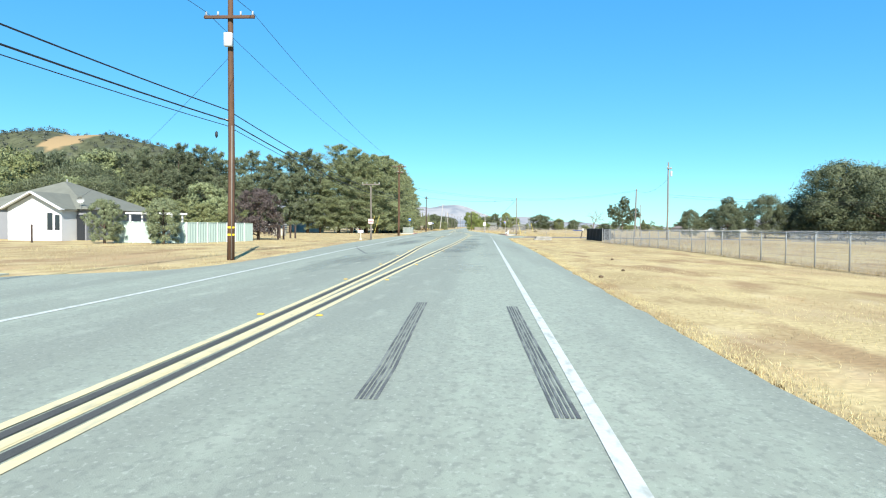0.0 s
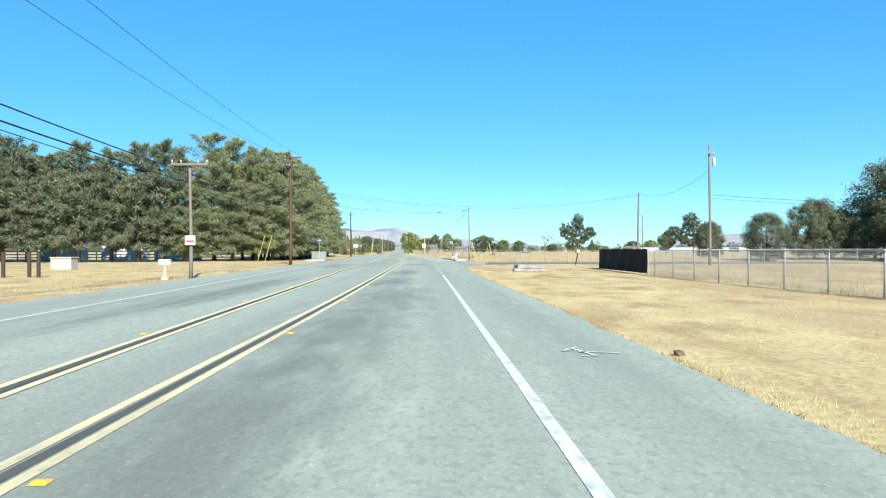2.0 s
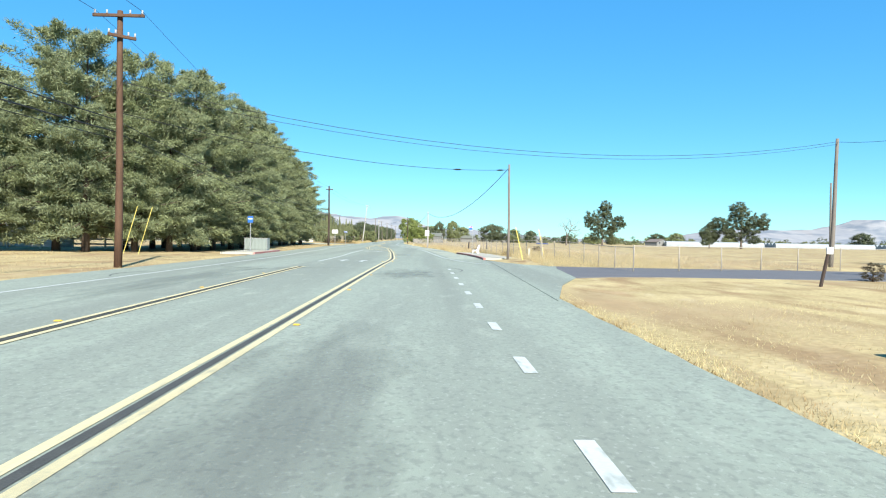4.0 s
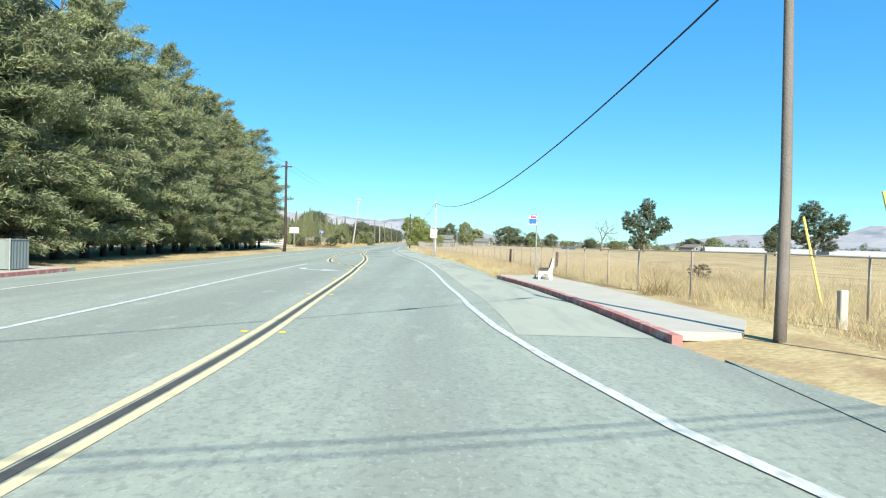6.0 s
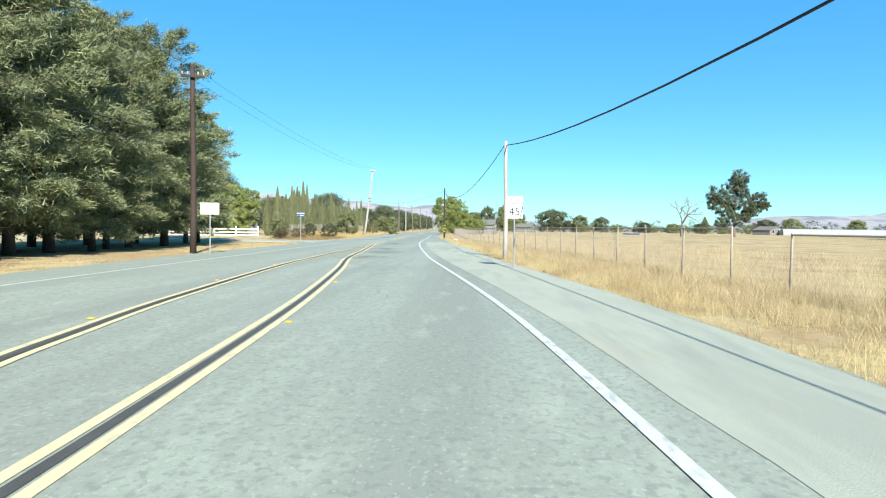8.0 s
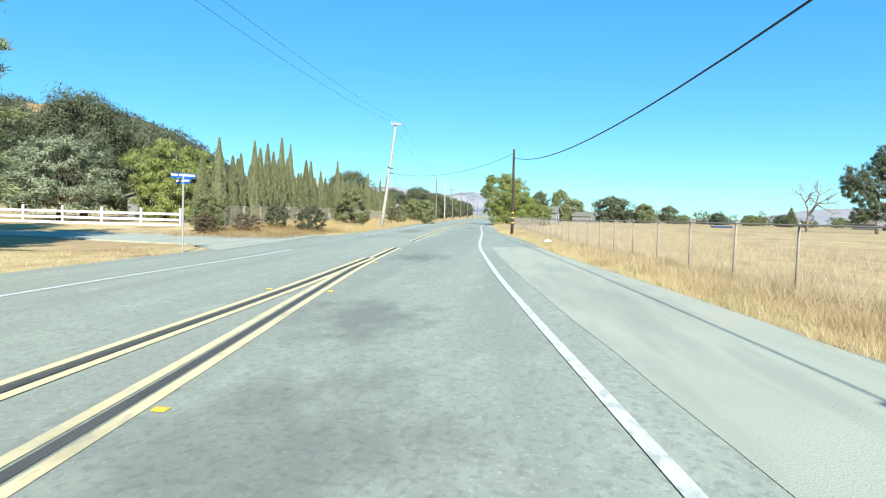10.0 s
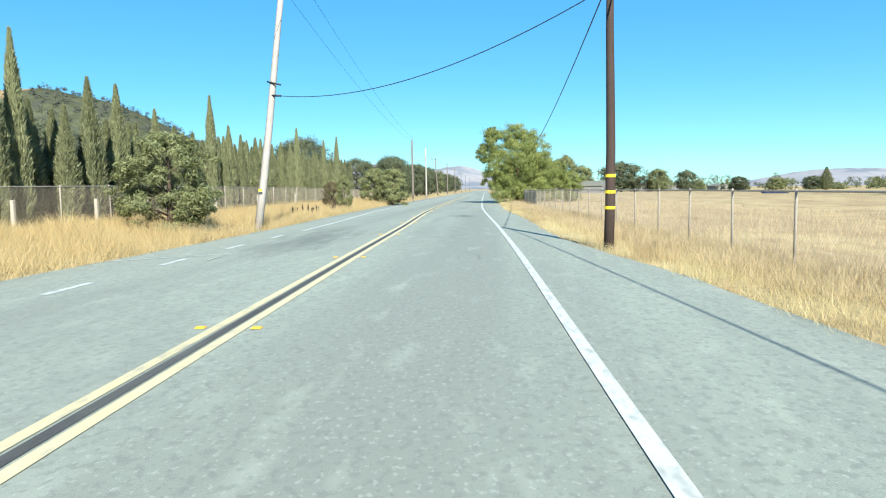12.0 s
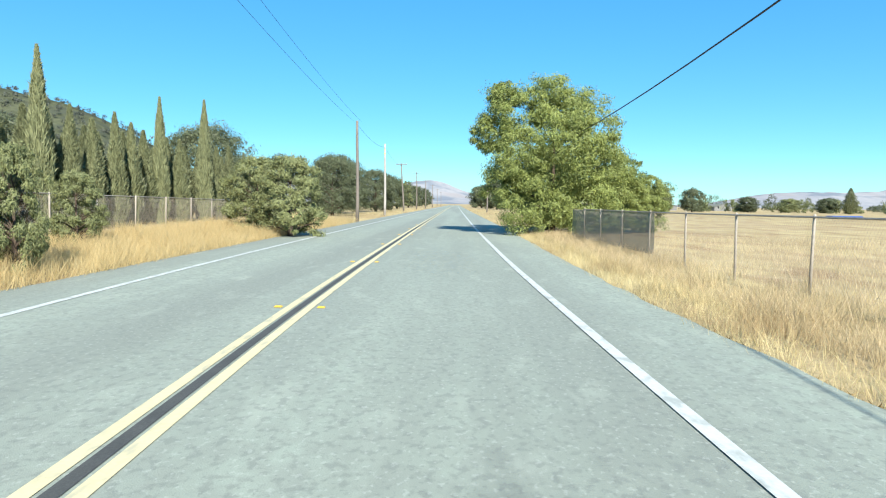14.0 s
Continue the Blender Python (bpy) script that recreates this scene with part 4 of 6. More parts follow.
cable((25.0, 114.4, 7.9), (24.9, 94.4, 8.4), 1.0, 0.012, "black cable between poles in the field")
cable((24.9, 94.4, 6.2), (68, 99, 6.0), 0.6, 0.016, "black cable towards the oaks")
cable((24.9, 94.4, 5.9), (68, 99, 5.6), 0.6, 0.012, "black cable towards the oaks")
cable((-18.0, 303.8, 7.6), (-18.7, 329, 7.9), 0.4, 0.01)
cable((-18.7, 329, 7.9), (-20.7, 372, 8.2), 0.5, 0.01)
for k in (3, 4, 18, 19):
    splice_line.data.splines[0].points[k].radius = 4.0


# ---- fences ----
def chain_fence(name, path, height, bay, label, mat=galvanised, post_r=0.03, mesh_gap=0.075, wire_r=0.0015, rail=True, seed=1):
    """A chain-link fence along a polyline: posts, rail pieces and woven wire."""
    ob = thing(name, Matrix(), label, "fence")
    rng = np.random.default_rng(seed)
    pts = [Vector((x, y, bank(x, y))) for x, y in path]
    run = [0.0]
    for p, q in zip(pts, pts[1:]):
        run.append(run[-1] + (q - p).length)

    def on(s):
        s = min(max(s, 0), run[-1])
        k = max(i for i in range(len(run)) if run[i] <= s + 1e-9)
        k = min(k, len(run) - 2)
        return pts[k].lerp(pts[k + 1], (s - run[k]) / max(run[k + 1] - run[k], 1e-6))
    n = int(run[-1] / bay)
    post = mesh_from("post", tube_bm([(0, 0, -0.3), (0, 0, height), (0, 0, height + 0.03)], [post_r, post_r, post_r * 0.5], 8), mat, True)
    for i in range(n + 1):
        p = part("post", post, None, ob)
        lean_ = rng.normal(size=2) * 0.012
        p.matrix_basis = Matrix.Translation(on(i * bay)) @ Euler((lean_[0], lean_[1], rng.uniform(0, 6))).to_matrix().to_4x4()
        if rail and i < n:
            a, b = on(i * bay), on((i + 1) * bay)
            part("top_rail", tube_bm([a + Vector((0, 0, height - 0.02)), b + Vector((0, 0, height - 0.02))], 0.02, 6), mat, ob)
    verts, faces = [], []
    slant = height * 0.62
    s = -slant
    while s < run[-1]:
        for direction in (0, 1):
            s0, s1 = (s, s + slant) if direction == 0 else (s + slant, s)
            z0, z1 = 0.03, height - 0.03
            if s0 < 0 or s1 < 0 or s0 > run[-1] or s1 > run[-1]:
                continue
            a, b = on(s0) + Vector((0, 0, z0)), on(s1) + Vector((0, 0, z1))
            d = (b - a).normalized()
            w = Vector((-d.y, d.x, 0)).normalized() * wire_r if abs(d.x) + abs(d.y) > 1e-6 else Vector((wire_r, 0, 0))
            u = d.cross(w).normalized() * wire_r
            k = len(verts)
            for base in (a, b):
                verts += [tuple(base + w), tuple(base - 0.5 * w + u), tuple(base - 0.5 * w - u)]
            faces += [(k, k + 1, k + 4, k + 3), (k + 1, k + 2, k + 5, k + 4), (k + 2, k, k + 3, k + 5)]
        s += mesh_gap
    tagged(part("woven_wire", raw_mesh("woven_wire", verts, faces, mat), None, ob, "woven diamond wire mesh"), kind="stuff")
    return ob


chain_fence("chain_link_fence", [(14.0, -8), (13.6, 30), (12.75, 74.2)], 1.43, 2.62, "galvanised chain-link fence round a dry yard", wire_r=0.0026)
chain_fence("chain_link_fence", [(26, 99), (34, 99), (60, 100)], 1.43, 3.05, "galvanised chain-link fence round a dry yard", mesh_gap=0.12, seed=2)
chain_fence("chain_link_fence", [(50, -5), (46, 40), (40, 92)], 1.5, 3.05, "galvanised chain-link fence at the back of the yard", mesh_gap=0.09, wire_r=0.006, seed=3)
chain_fence("field_fence", [(spline(FENCE_FIELD, y), y) for y in range(106, 164, 3)], 1.24, 2.75, "weathered chain-link fence along the dry field", rusty_steel, 0.026, 0.075, 0.0011, seed=4)
chain_fence("field_fence", [(spline(FENCE_FIELD, y), y) for y in range(163, 282, 3)], 1.37, 2.75, "weathered chain-link fence along the dry field", rusty_steel, 0.026, 0.075, 0.0011, seed=14)
chain_fence("field_fence", [(9.9, 106), (22, 111.5), (60, 114.5)], 1.3, 3.0, "weathered chain-link fence along the side road", rusty_steel, 0.03, 0.12, seed=5)
chain_fence("garden_fence", [(-22.2, 218), (-21.6, 240), (-21.9, 262), (-22.5, 300)], 1.42, 2.75, "dark chain-link fence before the cypresses", rusty_steel, 0.03, 0.075, 0.0028, seed=6)

# black screen on the last bays of the yard fence
scr = thing("privacy_screen", Matrix(), "black cloth privacy screen tied to the fence end", "privacy screen")
for k in range(4):
    y0, y1 = 74.3 + 2.55 * k, 74.3 + 2.55 * (k + 1)
    bm = bmesh.new()
    bmesh.ops.create_grid(bm, x_segments=10, y_segments=6, size=0.5)
    for v in bm.verts:
        u, w = v.co.x + 0.5, v.co.y + 0.5
        v.co = Vector((12.72 - 0.014 * (k * 2.55 + 2.55 * u) - 0.035 + 0.02 * math.sin(9 * u + 3 * w + k), y0 + 2.55 * u, 0.04 + 1.4 * w + 0.012 * math.sin(12 * u)))
    part("cloth_panel", bm, black_screen, scr)
for k in range(5):
    part("post", tube_bm([(12.74 - 0.036 * k, 74.25 + 2.55 * k, -0.2), (12.74 - 0.036 * k, 74.25 + 2.55 * k, 1.5)], 0.035, 8), galvanised, scr)
scr2 = thing("privacy_screen", Matrix(), "black cloth privacy screen on the yard's end fence", "privacy screen")
part("cloth_panel", box_bm(12.6, 84.5, 0.04, 15.5, 84.54, 1.44), black_screen, scr2)
part("post", tube_bm([(15.5, 84.5, -0.2), (15.5, 84.5, 1.5)], 0.035, 8), galvanised, scr2)

shade_cloth = material("grey_green_shade_cloth", (0.13, 0.18, 0.175), 0.9, 0, 0.2, 1.5, 60, 0.1)
see_through = shade_cloth.node_tree.nodes.new("ShaderNodeBsdfTransparent")
weave = shade_cloth.node_tree.nodes.new("ShaderNodeMixShader")
weave.inputs[0].default_value = 0.3
shade_cloth.node_tree.links.new(shade_cloth.node_tree.nodes["Principled BSDF"].outputs[0], weave.inputs[1])
shade_cloth.node_tree.links.new(see_through.outputs[0], weave.inputs[2])
shade_cloth.node_tree.links.new(weave.outputs[0], shade_cloth.node_tree.nodes["Material Output"].inputs[0])
scr3 = thing("shade_screen", Matrix(), "grey-green woven shade cloth on the field fence", "privacy screen")
for k in range(4):
    y0 = 269.6 + 2.75 * k
    bm = bmesh.new()
    bmesh.ops.create_grid(bm, x_segments=8, y_segments=5, size=0.5)
    for v in bm.verts:
        u, w = v.co.x + 0.5, v.co.y + 0.5
        v.co = Vector((spline(FENCE_FIELD, y0 + 2.75 * u) + 0.045 + 0.012 * math.sin(8 * u + 4 * w + k), y0 + 2.75 * u, 0.1 + 1.2 * w))
    part("cloth_panel", bm, shade_cloth, scr3)

for y in (231.5, 236.2, 240.4, 246.0, 251.5, 258.0, 266.0):
    solid("marker_post", box_bm(-0.06, -0.06, -0.2, 0.06, 0.06, 0.95, bevel=0.015), concrete, "short pale concrete post behind the chain-link fence", "post", "posts behind the fence", m=at(-22.5 + 0.1 * math.sin(y), y, bank(-22.5, y)))

# white rail fence under the tall trees, and by the side street
def rail_fence(name, path, heights, label, bay=2.6, w=0.12):
    ob = thing(name, Matrix(), label, "rail fence")
    for (x0, y0), (x1, y1) in zip(path, path[1:]):
        length = math.hypot(x1 - x0, y1 - y0)
        n = max(1, round(length / bay))
        turn = math.degrees(math.atan2(y1 - y0, x1 - x0))
        for i in range(n + 1):
            t = i / n
            p = part("post", box_bm(-w / 2, -w / 2, -0.2, w / 2, w / 2, heights[-1] + 0.1, bevel=0.01), white_paint, ob)
            p.matrix_basis = at(x0 + (x1 - x0) * t, y0 + (y1 - y0) * t, bank(x0 + (x1 - x0) * t, y0 + (y1 - y0) * t), turn)
        for hgt in heights:
            for i in range(n):
                r = part("rail", box_bm(0, -0.075, hgt - 0.07, length / n, -0.045, hgt + 0.07), white_paint, ob)
                r.matrix_basis = at(x0 + (x1 - x0) * i / n, y0 + (y1 - y0) * i / n, 0, turn)
    return ob


rail_fence("rail_fence", [(-70, 127), (-24, 129)], (0.45, 0.85, 1.25), "white painted wooden rail fence behind the trees")
rail_fence("rail_fence", [(-62, 219.5), (-40, 220.6), (-25.5, 222)], (0.3, 0.62, 0.98), "white painted wooden rail fence by the side street", 2.4)
for x, y in ((-52, 134), (-44, 136), (-36, 135)):
    ob = solid("horse_stall", box_bm(-3, -1.2, 0, 3, 1.2, 2.1, bevel=0.04), white_paint, "white painted stall behind the rail fence", "shed")
    ob.matrix_basis = at(x, y)

# ---- signs and small roadside things ----
def sign_board(name, m, w, hgt, z, mat, label, bars=(), post_mat=galvanised, post_r=0.03, category="sign", post=True):
    """A sheet sign on a post, facing -y. bars: (x, z, w, h, material) on its face."""
    ob = thing(name, m, label, category)
    if post:
        part("post", tube_bm([(0, 0.04, -0.3), (0, 0.04, z + hgt)], post_r, 8), post_mat, ob)
    board = part("panel", box_bm(-w / 2, -0.012, z, w / 2, 0.0, z + hgt, bevel=0.004), mat, ob)
    for bx, bz, bw, bh, bm_ in bars:
        part("bar", box_bm(bx - bw / 2, -0.017, z + bz - bh / 2, bx + bw / 2, -0.013, z + bz + bh / 2), bm_, board)
    return ob, board


def lettering(text, size, x, z, mat, parent):
    cu = bpy.data.curves.new("lettering", "FONT")
    cu.body, cu.size, cu.align_x, cu.align_y, cu.extrude = text, size, "CENTER", "CENTER", 0.002
    cu.materials.append(mat)
    t = new("lettering", cu)
    t.parent = parent
    t.matrix_basis = Matrix.Translation((x, -0.016, z)) @ Matrix.Rotation(radians(90), 4, "X")
    return t


sp, board = sign_board("speed_sign", at(-0.3, 172.0), 0.61, 0.8, 1.82, sign_white, "white speed limit sign on a steel post")
for txt, size, z in (("SPEED", 0.15, 2.5), ("LIMIT", 0.15, 2.34), ("45", 0.42, 2.06)):
    lettering(txt, size, 0, z, sign_black, board)
bus, board = sign_board("bus_stop_sign", at(4.02, 137.1, 0.13), 0.32, 0.42, 2.15, sign_white, "bus stop sign in red, white and blue on a steel post", [(0, 0.15, 0.3, 0.2, sign_blue), (0.03, 0.305, 0.24, 0.07, sign_red), (0, 0.385, 0.3, 0.065, sign_blue), (-0.08, 0.03, 0.1, 0.03, sign_blue), (0.07, 0.03, 0.1, 0.02, sign_blue)])
lettering("Bus Stop", 0.07, 0, 2.535, sign_white, board)
board.location = (-0.17, 0, 0)
nt_, board = sign_board("notice", at(-12.02, 70.44), 0.52, 0.48, 1.68, sign_pink, "pale pink notice with a red bar nailed to a pole", [(0, 0.19, 0.42, 0.09, sign_red)], post=False)
big, board = sign_board("road_sign", at(-14.9, 180.4, bank(-14.9, 180.4)), 0.95, 0.58, 2.08, sign_white, "blank white sign board on a post beside the dark pole", post_r=0.035)
st = thing("street_sign", at(-15.95, 203.0, 0), "blue street name blades on a post in dry grass", "street sign")
part("post", tube_bm([(0, 0, -0.3), (0, 0, 2.52)], 0.032, 8), galvanised, st)
for z, turn in ((2.2, -35), (2.38, 55)):
    bl = part("name_blade", box_bm(-0.42, -0.012, z, 0.42, 0.012, z + 0.16, bevel=0.004), sign_blue, st, "blue name blade with white border")
    bl.matrix_basis = Matrix.Rotation(radians(turn), 4, "Z")
    part("bar", box_bm(-0.42, -0.017, z + 0.07, -0.2, -0.0125, z + 0.13), sign_white, bl)
    part("bar", box_bm(-0.15, -0.017, z + 0.07, 0.4, -0.0125, z + 0.13), sign_white, bl)
opp, board = sign_board("bus_stop_sign", at(-14.3, 127.0, 0.12), 0.42, 0.5, 2.3, sign_blue, "blue bus stop sign on the far side of the road", [(0, 0.3, 0.34, 0.08, sign_white)])

mb = thing("mailbox", at(-12.9, 69.4, 0), "white mailbox on a pale concrete post", "mailbox")
part("post", tube_bm([(0, 0, -0.2), (0, 0, 0.1), (0, 0, 0.12), (0, 0, 0.72)], [0.2, 0.18, 0.07, 0.06], 8), concrete, mb)
bm = bmesh.new()
ring = [(-0.11, 0.0), (-0.11, 0.15), (-0.08, 0.22), (0, 0.25), (0.08, 0.22), (0.11, 0.15), (0.11, 0.0)]
va = [[bm.verts.new((s, px_, 0.72 + pz)) for px_, pz in ring] for s in (-0.28, 0.28)]
for i in range(7):
    bm.faces.new((va[0][i], va[0][(i + 1) % 7], va[1][(i + 1) % 7], va[1][i]))
bm.faces.new(va[0][::-1]), bm.faces.new(va[1])
bmesh.ops.recalc_face_normals(bm, faces=bm.faces)
part("box", bm, white_paint, mb)
part("flag", box_bm(-0.1, -0.125, 0.8, -0.07, -0.115, 1.05), sign_red, mb)
cb = thing("utility_cabinet", at(-26.8, 86.5, bank(-26.8, 86.5)), "pale concrete utility box in dry grass", "utility box")
part("body", box_bm(-0.75, -0.5, 0, 0.75, 0.5, 0.85, bevel=0.03), concrete, cb)
part("lid", box_bm(-0.8, -0.55, 0.852, 0.8, 0.55, 0.94, bevel=0.02), concrete, cb)

# meter vault of stacked concrete slabs
weathered_slab = material("weathered_slab", (0.24, 0.235, 0.21), 0.95, 0, 0.3, 2.5, 40, 0.5)
mix_layer(weathered_slab, (0.40, 0.38, 0.33), 3, 0.5, 0.65, (1, 1, 1), 0.7)
va_ = thing("meter_vault", at(6.85, 81.0, bank(6.85, 81), 4), "stacked weathered concrete vault lids on dry grass", "utility vault")
part("base_block", box_bm(-1.15, -0.95, 0, -0.45, -0.35, 0.2, bevel=0.03), weathered_slab, va_)
part("lower_slab", box_bm(-0.85, -0.7, 0, 0.95, 0.6, 0.18, bevel=0.02), weathered_slab, va_)
part("upper_slab", box_bm(-0.88, -0.72, 0.203, 0.98, 0.62, 0.36, bevel=0.02), weathered_slab, va_)
part("lid", box_bm(-0.83, -0.68, 0.363, 0.93, 0.58, 0.43, bevel=0.015), weathered_slab, va_)
bag_film = material("pale_blue_film", (0.38, 0.47, 0.52), 0.4, 0, 0.25, 6, 30, 0.3, (0.62, 0.66, 0.66))
bag = thing("plastic_bag", at(-3.18, 218.0, 0.1, 75, 1.0, 0.8), "crumpled white plastic bag on the verge", "bag")
bm = bmesh.new()
bmesh.ops.create_icosphere(bm, subdivisions=3, radius=0.3)
for v in bm.verts:
    v.co *= 0.6 + 0.5 * abs(noise.noise(v.co * 6))
    v.co.x *= 1.7
    v.co.z = max(-0.03, v.co.z * 0.6) + 0.05 + 0.06 * noise.noise(v.co * 12)
part("sheet", bm, bag_film, bag)
sk = thing("leaning_stake", at(13.4, 96.2, 0), "leaning dark wooden stake with a pale tag", "stake")
part("shaft", tube_bm([(0, 0, -0.2), (0.28, 0, 1.2)], 0.06, 7), pole_dark, sk)
part("tag", box_bm(0.2, -0.08, 1.15, 0.42, 0.02, 1.4, bevel=0.02), sign_white, sk)
for x, y, lx in ((5.86, 118.4, -0.28), (8.5, 125.2, -0.26)):
    ob = solid("guy_guard", tube_bm([(0.4, 0, -0.1), (0.4 + lx * 2.0, 0.1, 2.3)], 0.028, 6), yellow_guard, "leaning yellow plastic guy wire guard", "guy guard", m=at(x, y))
for x, y in ((-20.5, 118.5), (-19.8, 119.2)):
    solid("guy_guard", tube_bm([(0, 0, -0.1), (0.9, 0.1, 3.2)], 0.02, 6), yellow_guard, "leaning yellow plastic guy wire guard", "guy guard", m=at(x, y))
solid("marker_post", box_bm(-0.07, -0.07, -0.2, 0.07, 0.07, 0.85, bevel=0.015), concrete, "short pale concrete marker post in dry grass", "post", m=at(7.1, 121.6))
solid("vault_lid", box_bm(-1.0, -0.6, -0.1, 1.0, 0.6, 0.12, bevel=0.02), concrete, "flat pale concrete vault lid in dry grass", "vault lid", m=at(8.6, 124.0))
solid("iron_post", tube_bm([(0, 0, -0.2), (-0.1, 0, 1.75)], 0.04, 7), rusty_steel, "dark rusty iron post in dry grass", "post", m=at(7.7, 119.3))
for x, y in ((5.9, 143), (4.6, 152)):
    solid("wooden_post", tube_bm([(0, 0, -0.2), (0.03, 0, 1.15)], 0.07, 8), pole_dark, "dark wooden post beside the field fence", "post", m=at(x, y))

# bus stop bench
be = thing("bench", at(4.36, 136.7, 0.13, -9, 0.92), "bench with white concrete ends and dark slats", "bench")
for s in (-0.6, 0.6):
    bm = bmesh.new()
    prof = [(-0.30, 0.0), (-0.22, 0.0), (-0.18, 0.18), (0.0, 0.26), (0.12, 0.2), (0.16, 0.0), (0.30, 0.0), (0.28, 0.30), (0.36, 0.86), (0.28, 0.88), (0.16, 0.44), (-0.28, 0.40)]
    va2 = [[bm.verts.new((px_, s + t, pz)) for px_, pz in prof] for t in (-0.05, 0.05)]
    for i in range(len(prof)):
        bm.faces.new((va2[0][i], va2[0][(i + 1) % len(prof)], va2[1][(i + 1) % len(prof)], va2[1][i]))
    bm.faces.new(va2[0]), bm.faces.new(va2[1][::-1])
    bmesh.ops.recalc_face_normals(bm, faces=bm.faces)
    part("end_frame", bm, bench_concrete, be, "white cast concrete end frame")
for k in range(4):
    part("seat_slat", box_bm(-0.27 + 0.105 * k, -0.75, 0.425, -0.18 + 0.105 * k, 0.75, 0.46, bevel=0.006), bench_wood, be, "dark slat")
for k in range(4):
    sl = part("back_slat", box_bm(-0.018, -0.75, -0.045, 0.018, 0.75, 0.045, bevel=0.006), bench_wood, be, "dark slat")
    sl.matrix_basis = Matrix.Translation((0.16 + 0.03 * k, 0, 0.53 + 0.105 * k)) @ Matrix.Rotation(radians(14), 4, "Y")

# metal enclosure by the far bus stop
en = thing("enclosure", at(-15.3, 133.2, 0.12, 0, 0.62, 0.8), "grey-green metal enclosure with steel posts by the trees", "enclosure")
for x0, y0, x1, y1 in ((-1.6, -0.8, 1.6, -0.8), (1.6, -0.8, 1.6, 0.9), (-1.6, -0.8, -1.6, 0.9)):
    n = 6
    for i in range(n):
        bm = bmesh.new()
        a_, b_ = Vector((x0 + (x1 - x0) * i / n, y0 + (y1 - y0) * i / n, 0.05)), Vector((x0 + (x1 - x0) * (i + 1) / n, y0 + (y1 - y0) * (i + 1) / n, 0.05))
        dn = Vector((-(b_ - a_).y, (b_ - a_).x, 0)).normalized() * 0.025
        q = [a_, a_.lerp(b_, 0.5) + dn, b_]
        lo = [bm.verts.new(p) for p in q]
        hi = [bm.verts.new(p + Vector((0, 0, 1.25))) for p in q]
        for k in range(2):
            bm.faces.new((lo[k], lo[k + 1], hi[k + 1], hi[k]))
        part("panel", bm, grey_green_metal, en)
    part("post", tube_bm([(x0, y0, -0.1), (x0, y0, 1.36)], 0.035, 8), galvanised, en)
    part("top_rail", tube_bm([(x0, y0, 1.31), (x1, y1, 1.31)], 0.025, 6), galvanised, en)

# ---- house and garden ----
def gable_roof_bm(x0, x1, y0, y1, z0, z1, over=0.4, t=0.12):
    """A gable roof with its ridge along y."""
    bm = bmesh.new()
    xm = (x0 + x1) / 2
    sl = (z1 - z0) / ((x1 - x0) / 2)
    ring = [(x0 - over, z0 - over * sl), (xm, z1), (x1 + over, z0 - over * sl), (x1 + over, z0 - over * sl + t), (xm, z1 + t), (x0 - over, z0 - over * sl + t)]
    va = [[bm.verts.new((x, y, z)) for x, z in ring] for y in (y0 - over, y1 + over)]
    for i in range(6):
        bm.faces.new((va[0][i], va[0][(i + 1) % 6], va[1][(i + 1) % 6], va[1][i]))
    bm.faces.new(va[0]), bm.faces.new(va[1][::-1])
    bmesh.ops.recalc_face_normals(bm, faces=bm.faces)
    return bm


def gable_wall_bm(x0, x1, y0, y1, z0, z1):
    bm = bmesh.new()
    ring = [(x0, -0.3), (x1, -0.3), (x1, z0), ((x0 + x1) / 2, z1), (x0, z0)]
    va = [[bm.verts.new((x, y, z)) for x, z in ring] for y in (y0, y1)]
    for i in range(5):
        bm.faces.new((va[0][i], va[0][(i + 1) % 5], va[1][(i + 1) % 5], va[1][i]))
    bm.faces.new(va[0]), bm.faces.new(va[1][::-1])
    bmesh.ops.recalc_face_normals(bm, faces=bm.faces)
    return bm


def hip_roof_bm(x0, x1, y0, y1, z0, z1, over=0.4):
    bm = bmesh.new()
    xm, ym, half = (x0 + x1) / 2, (y0 + y1) / 2, max(0.1, (y1 - y0 - (x1 - x0)) / 2)
    e = [bm.verts.new(p) for p in ((x0 - over, y0 - over, z0), (x1 + over, y0 - over, z0), (x1 + over, y1 + over, z0), (x0 - over, y1 + over, z0))]
    r = [bm.verts.new((xm, ym - half, z1)), bm.verts.new((xm, ym + half, z1))]
    for q in ((e[0], e[1], r[0]), (e[1], e[2], r[1], r[0]), (e[2], e[3], r[1]), (e[3], e[0], r[0], r[1]), (e[3], e[2], e[1], e[0])):
        bm.faces.new(q)
    bmesh.ops.recalc_face_normals(bm, faces=bm.faces)
    return bm


def window(parent, x, y, z, w, hgt):
    """A window in a wall facing -y."""
    fr = part("window", box_bm(x - w / 2 - 0.06, y - 0.06, z - 0.06, x + w / 2 + 0.06, y + 0.02, z + hgt + 0.06), white_paint, parent)
    part("pane", box_bm(x - w / 2, y - 0.066, z, x + w / 2, y - 0.062, z + hgt), dark_glass, fr)
    return fr


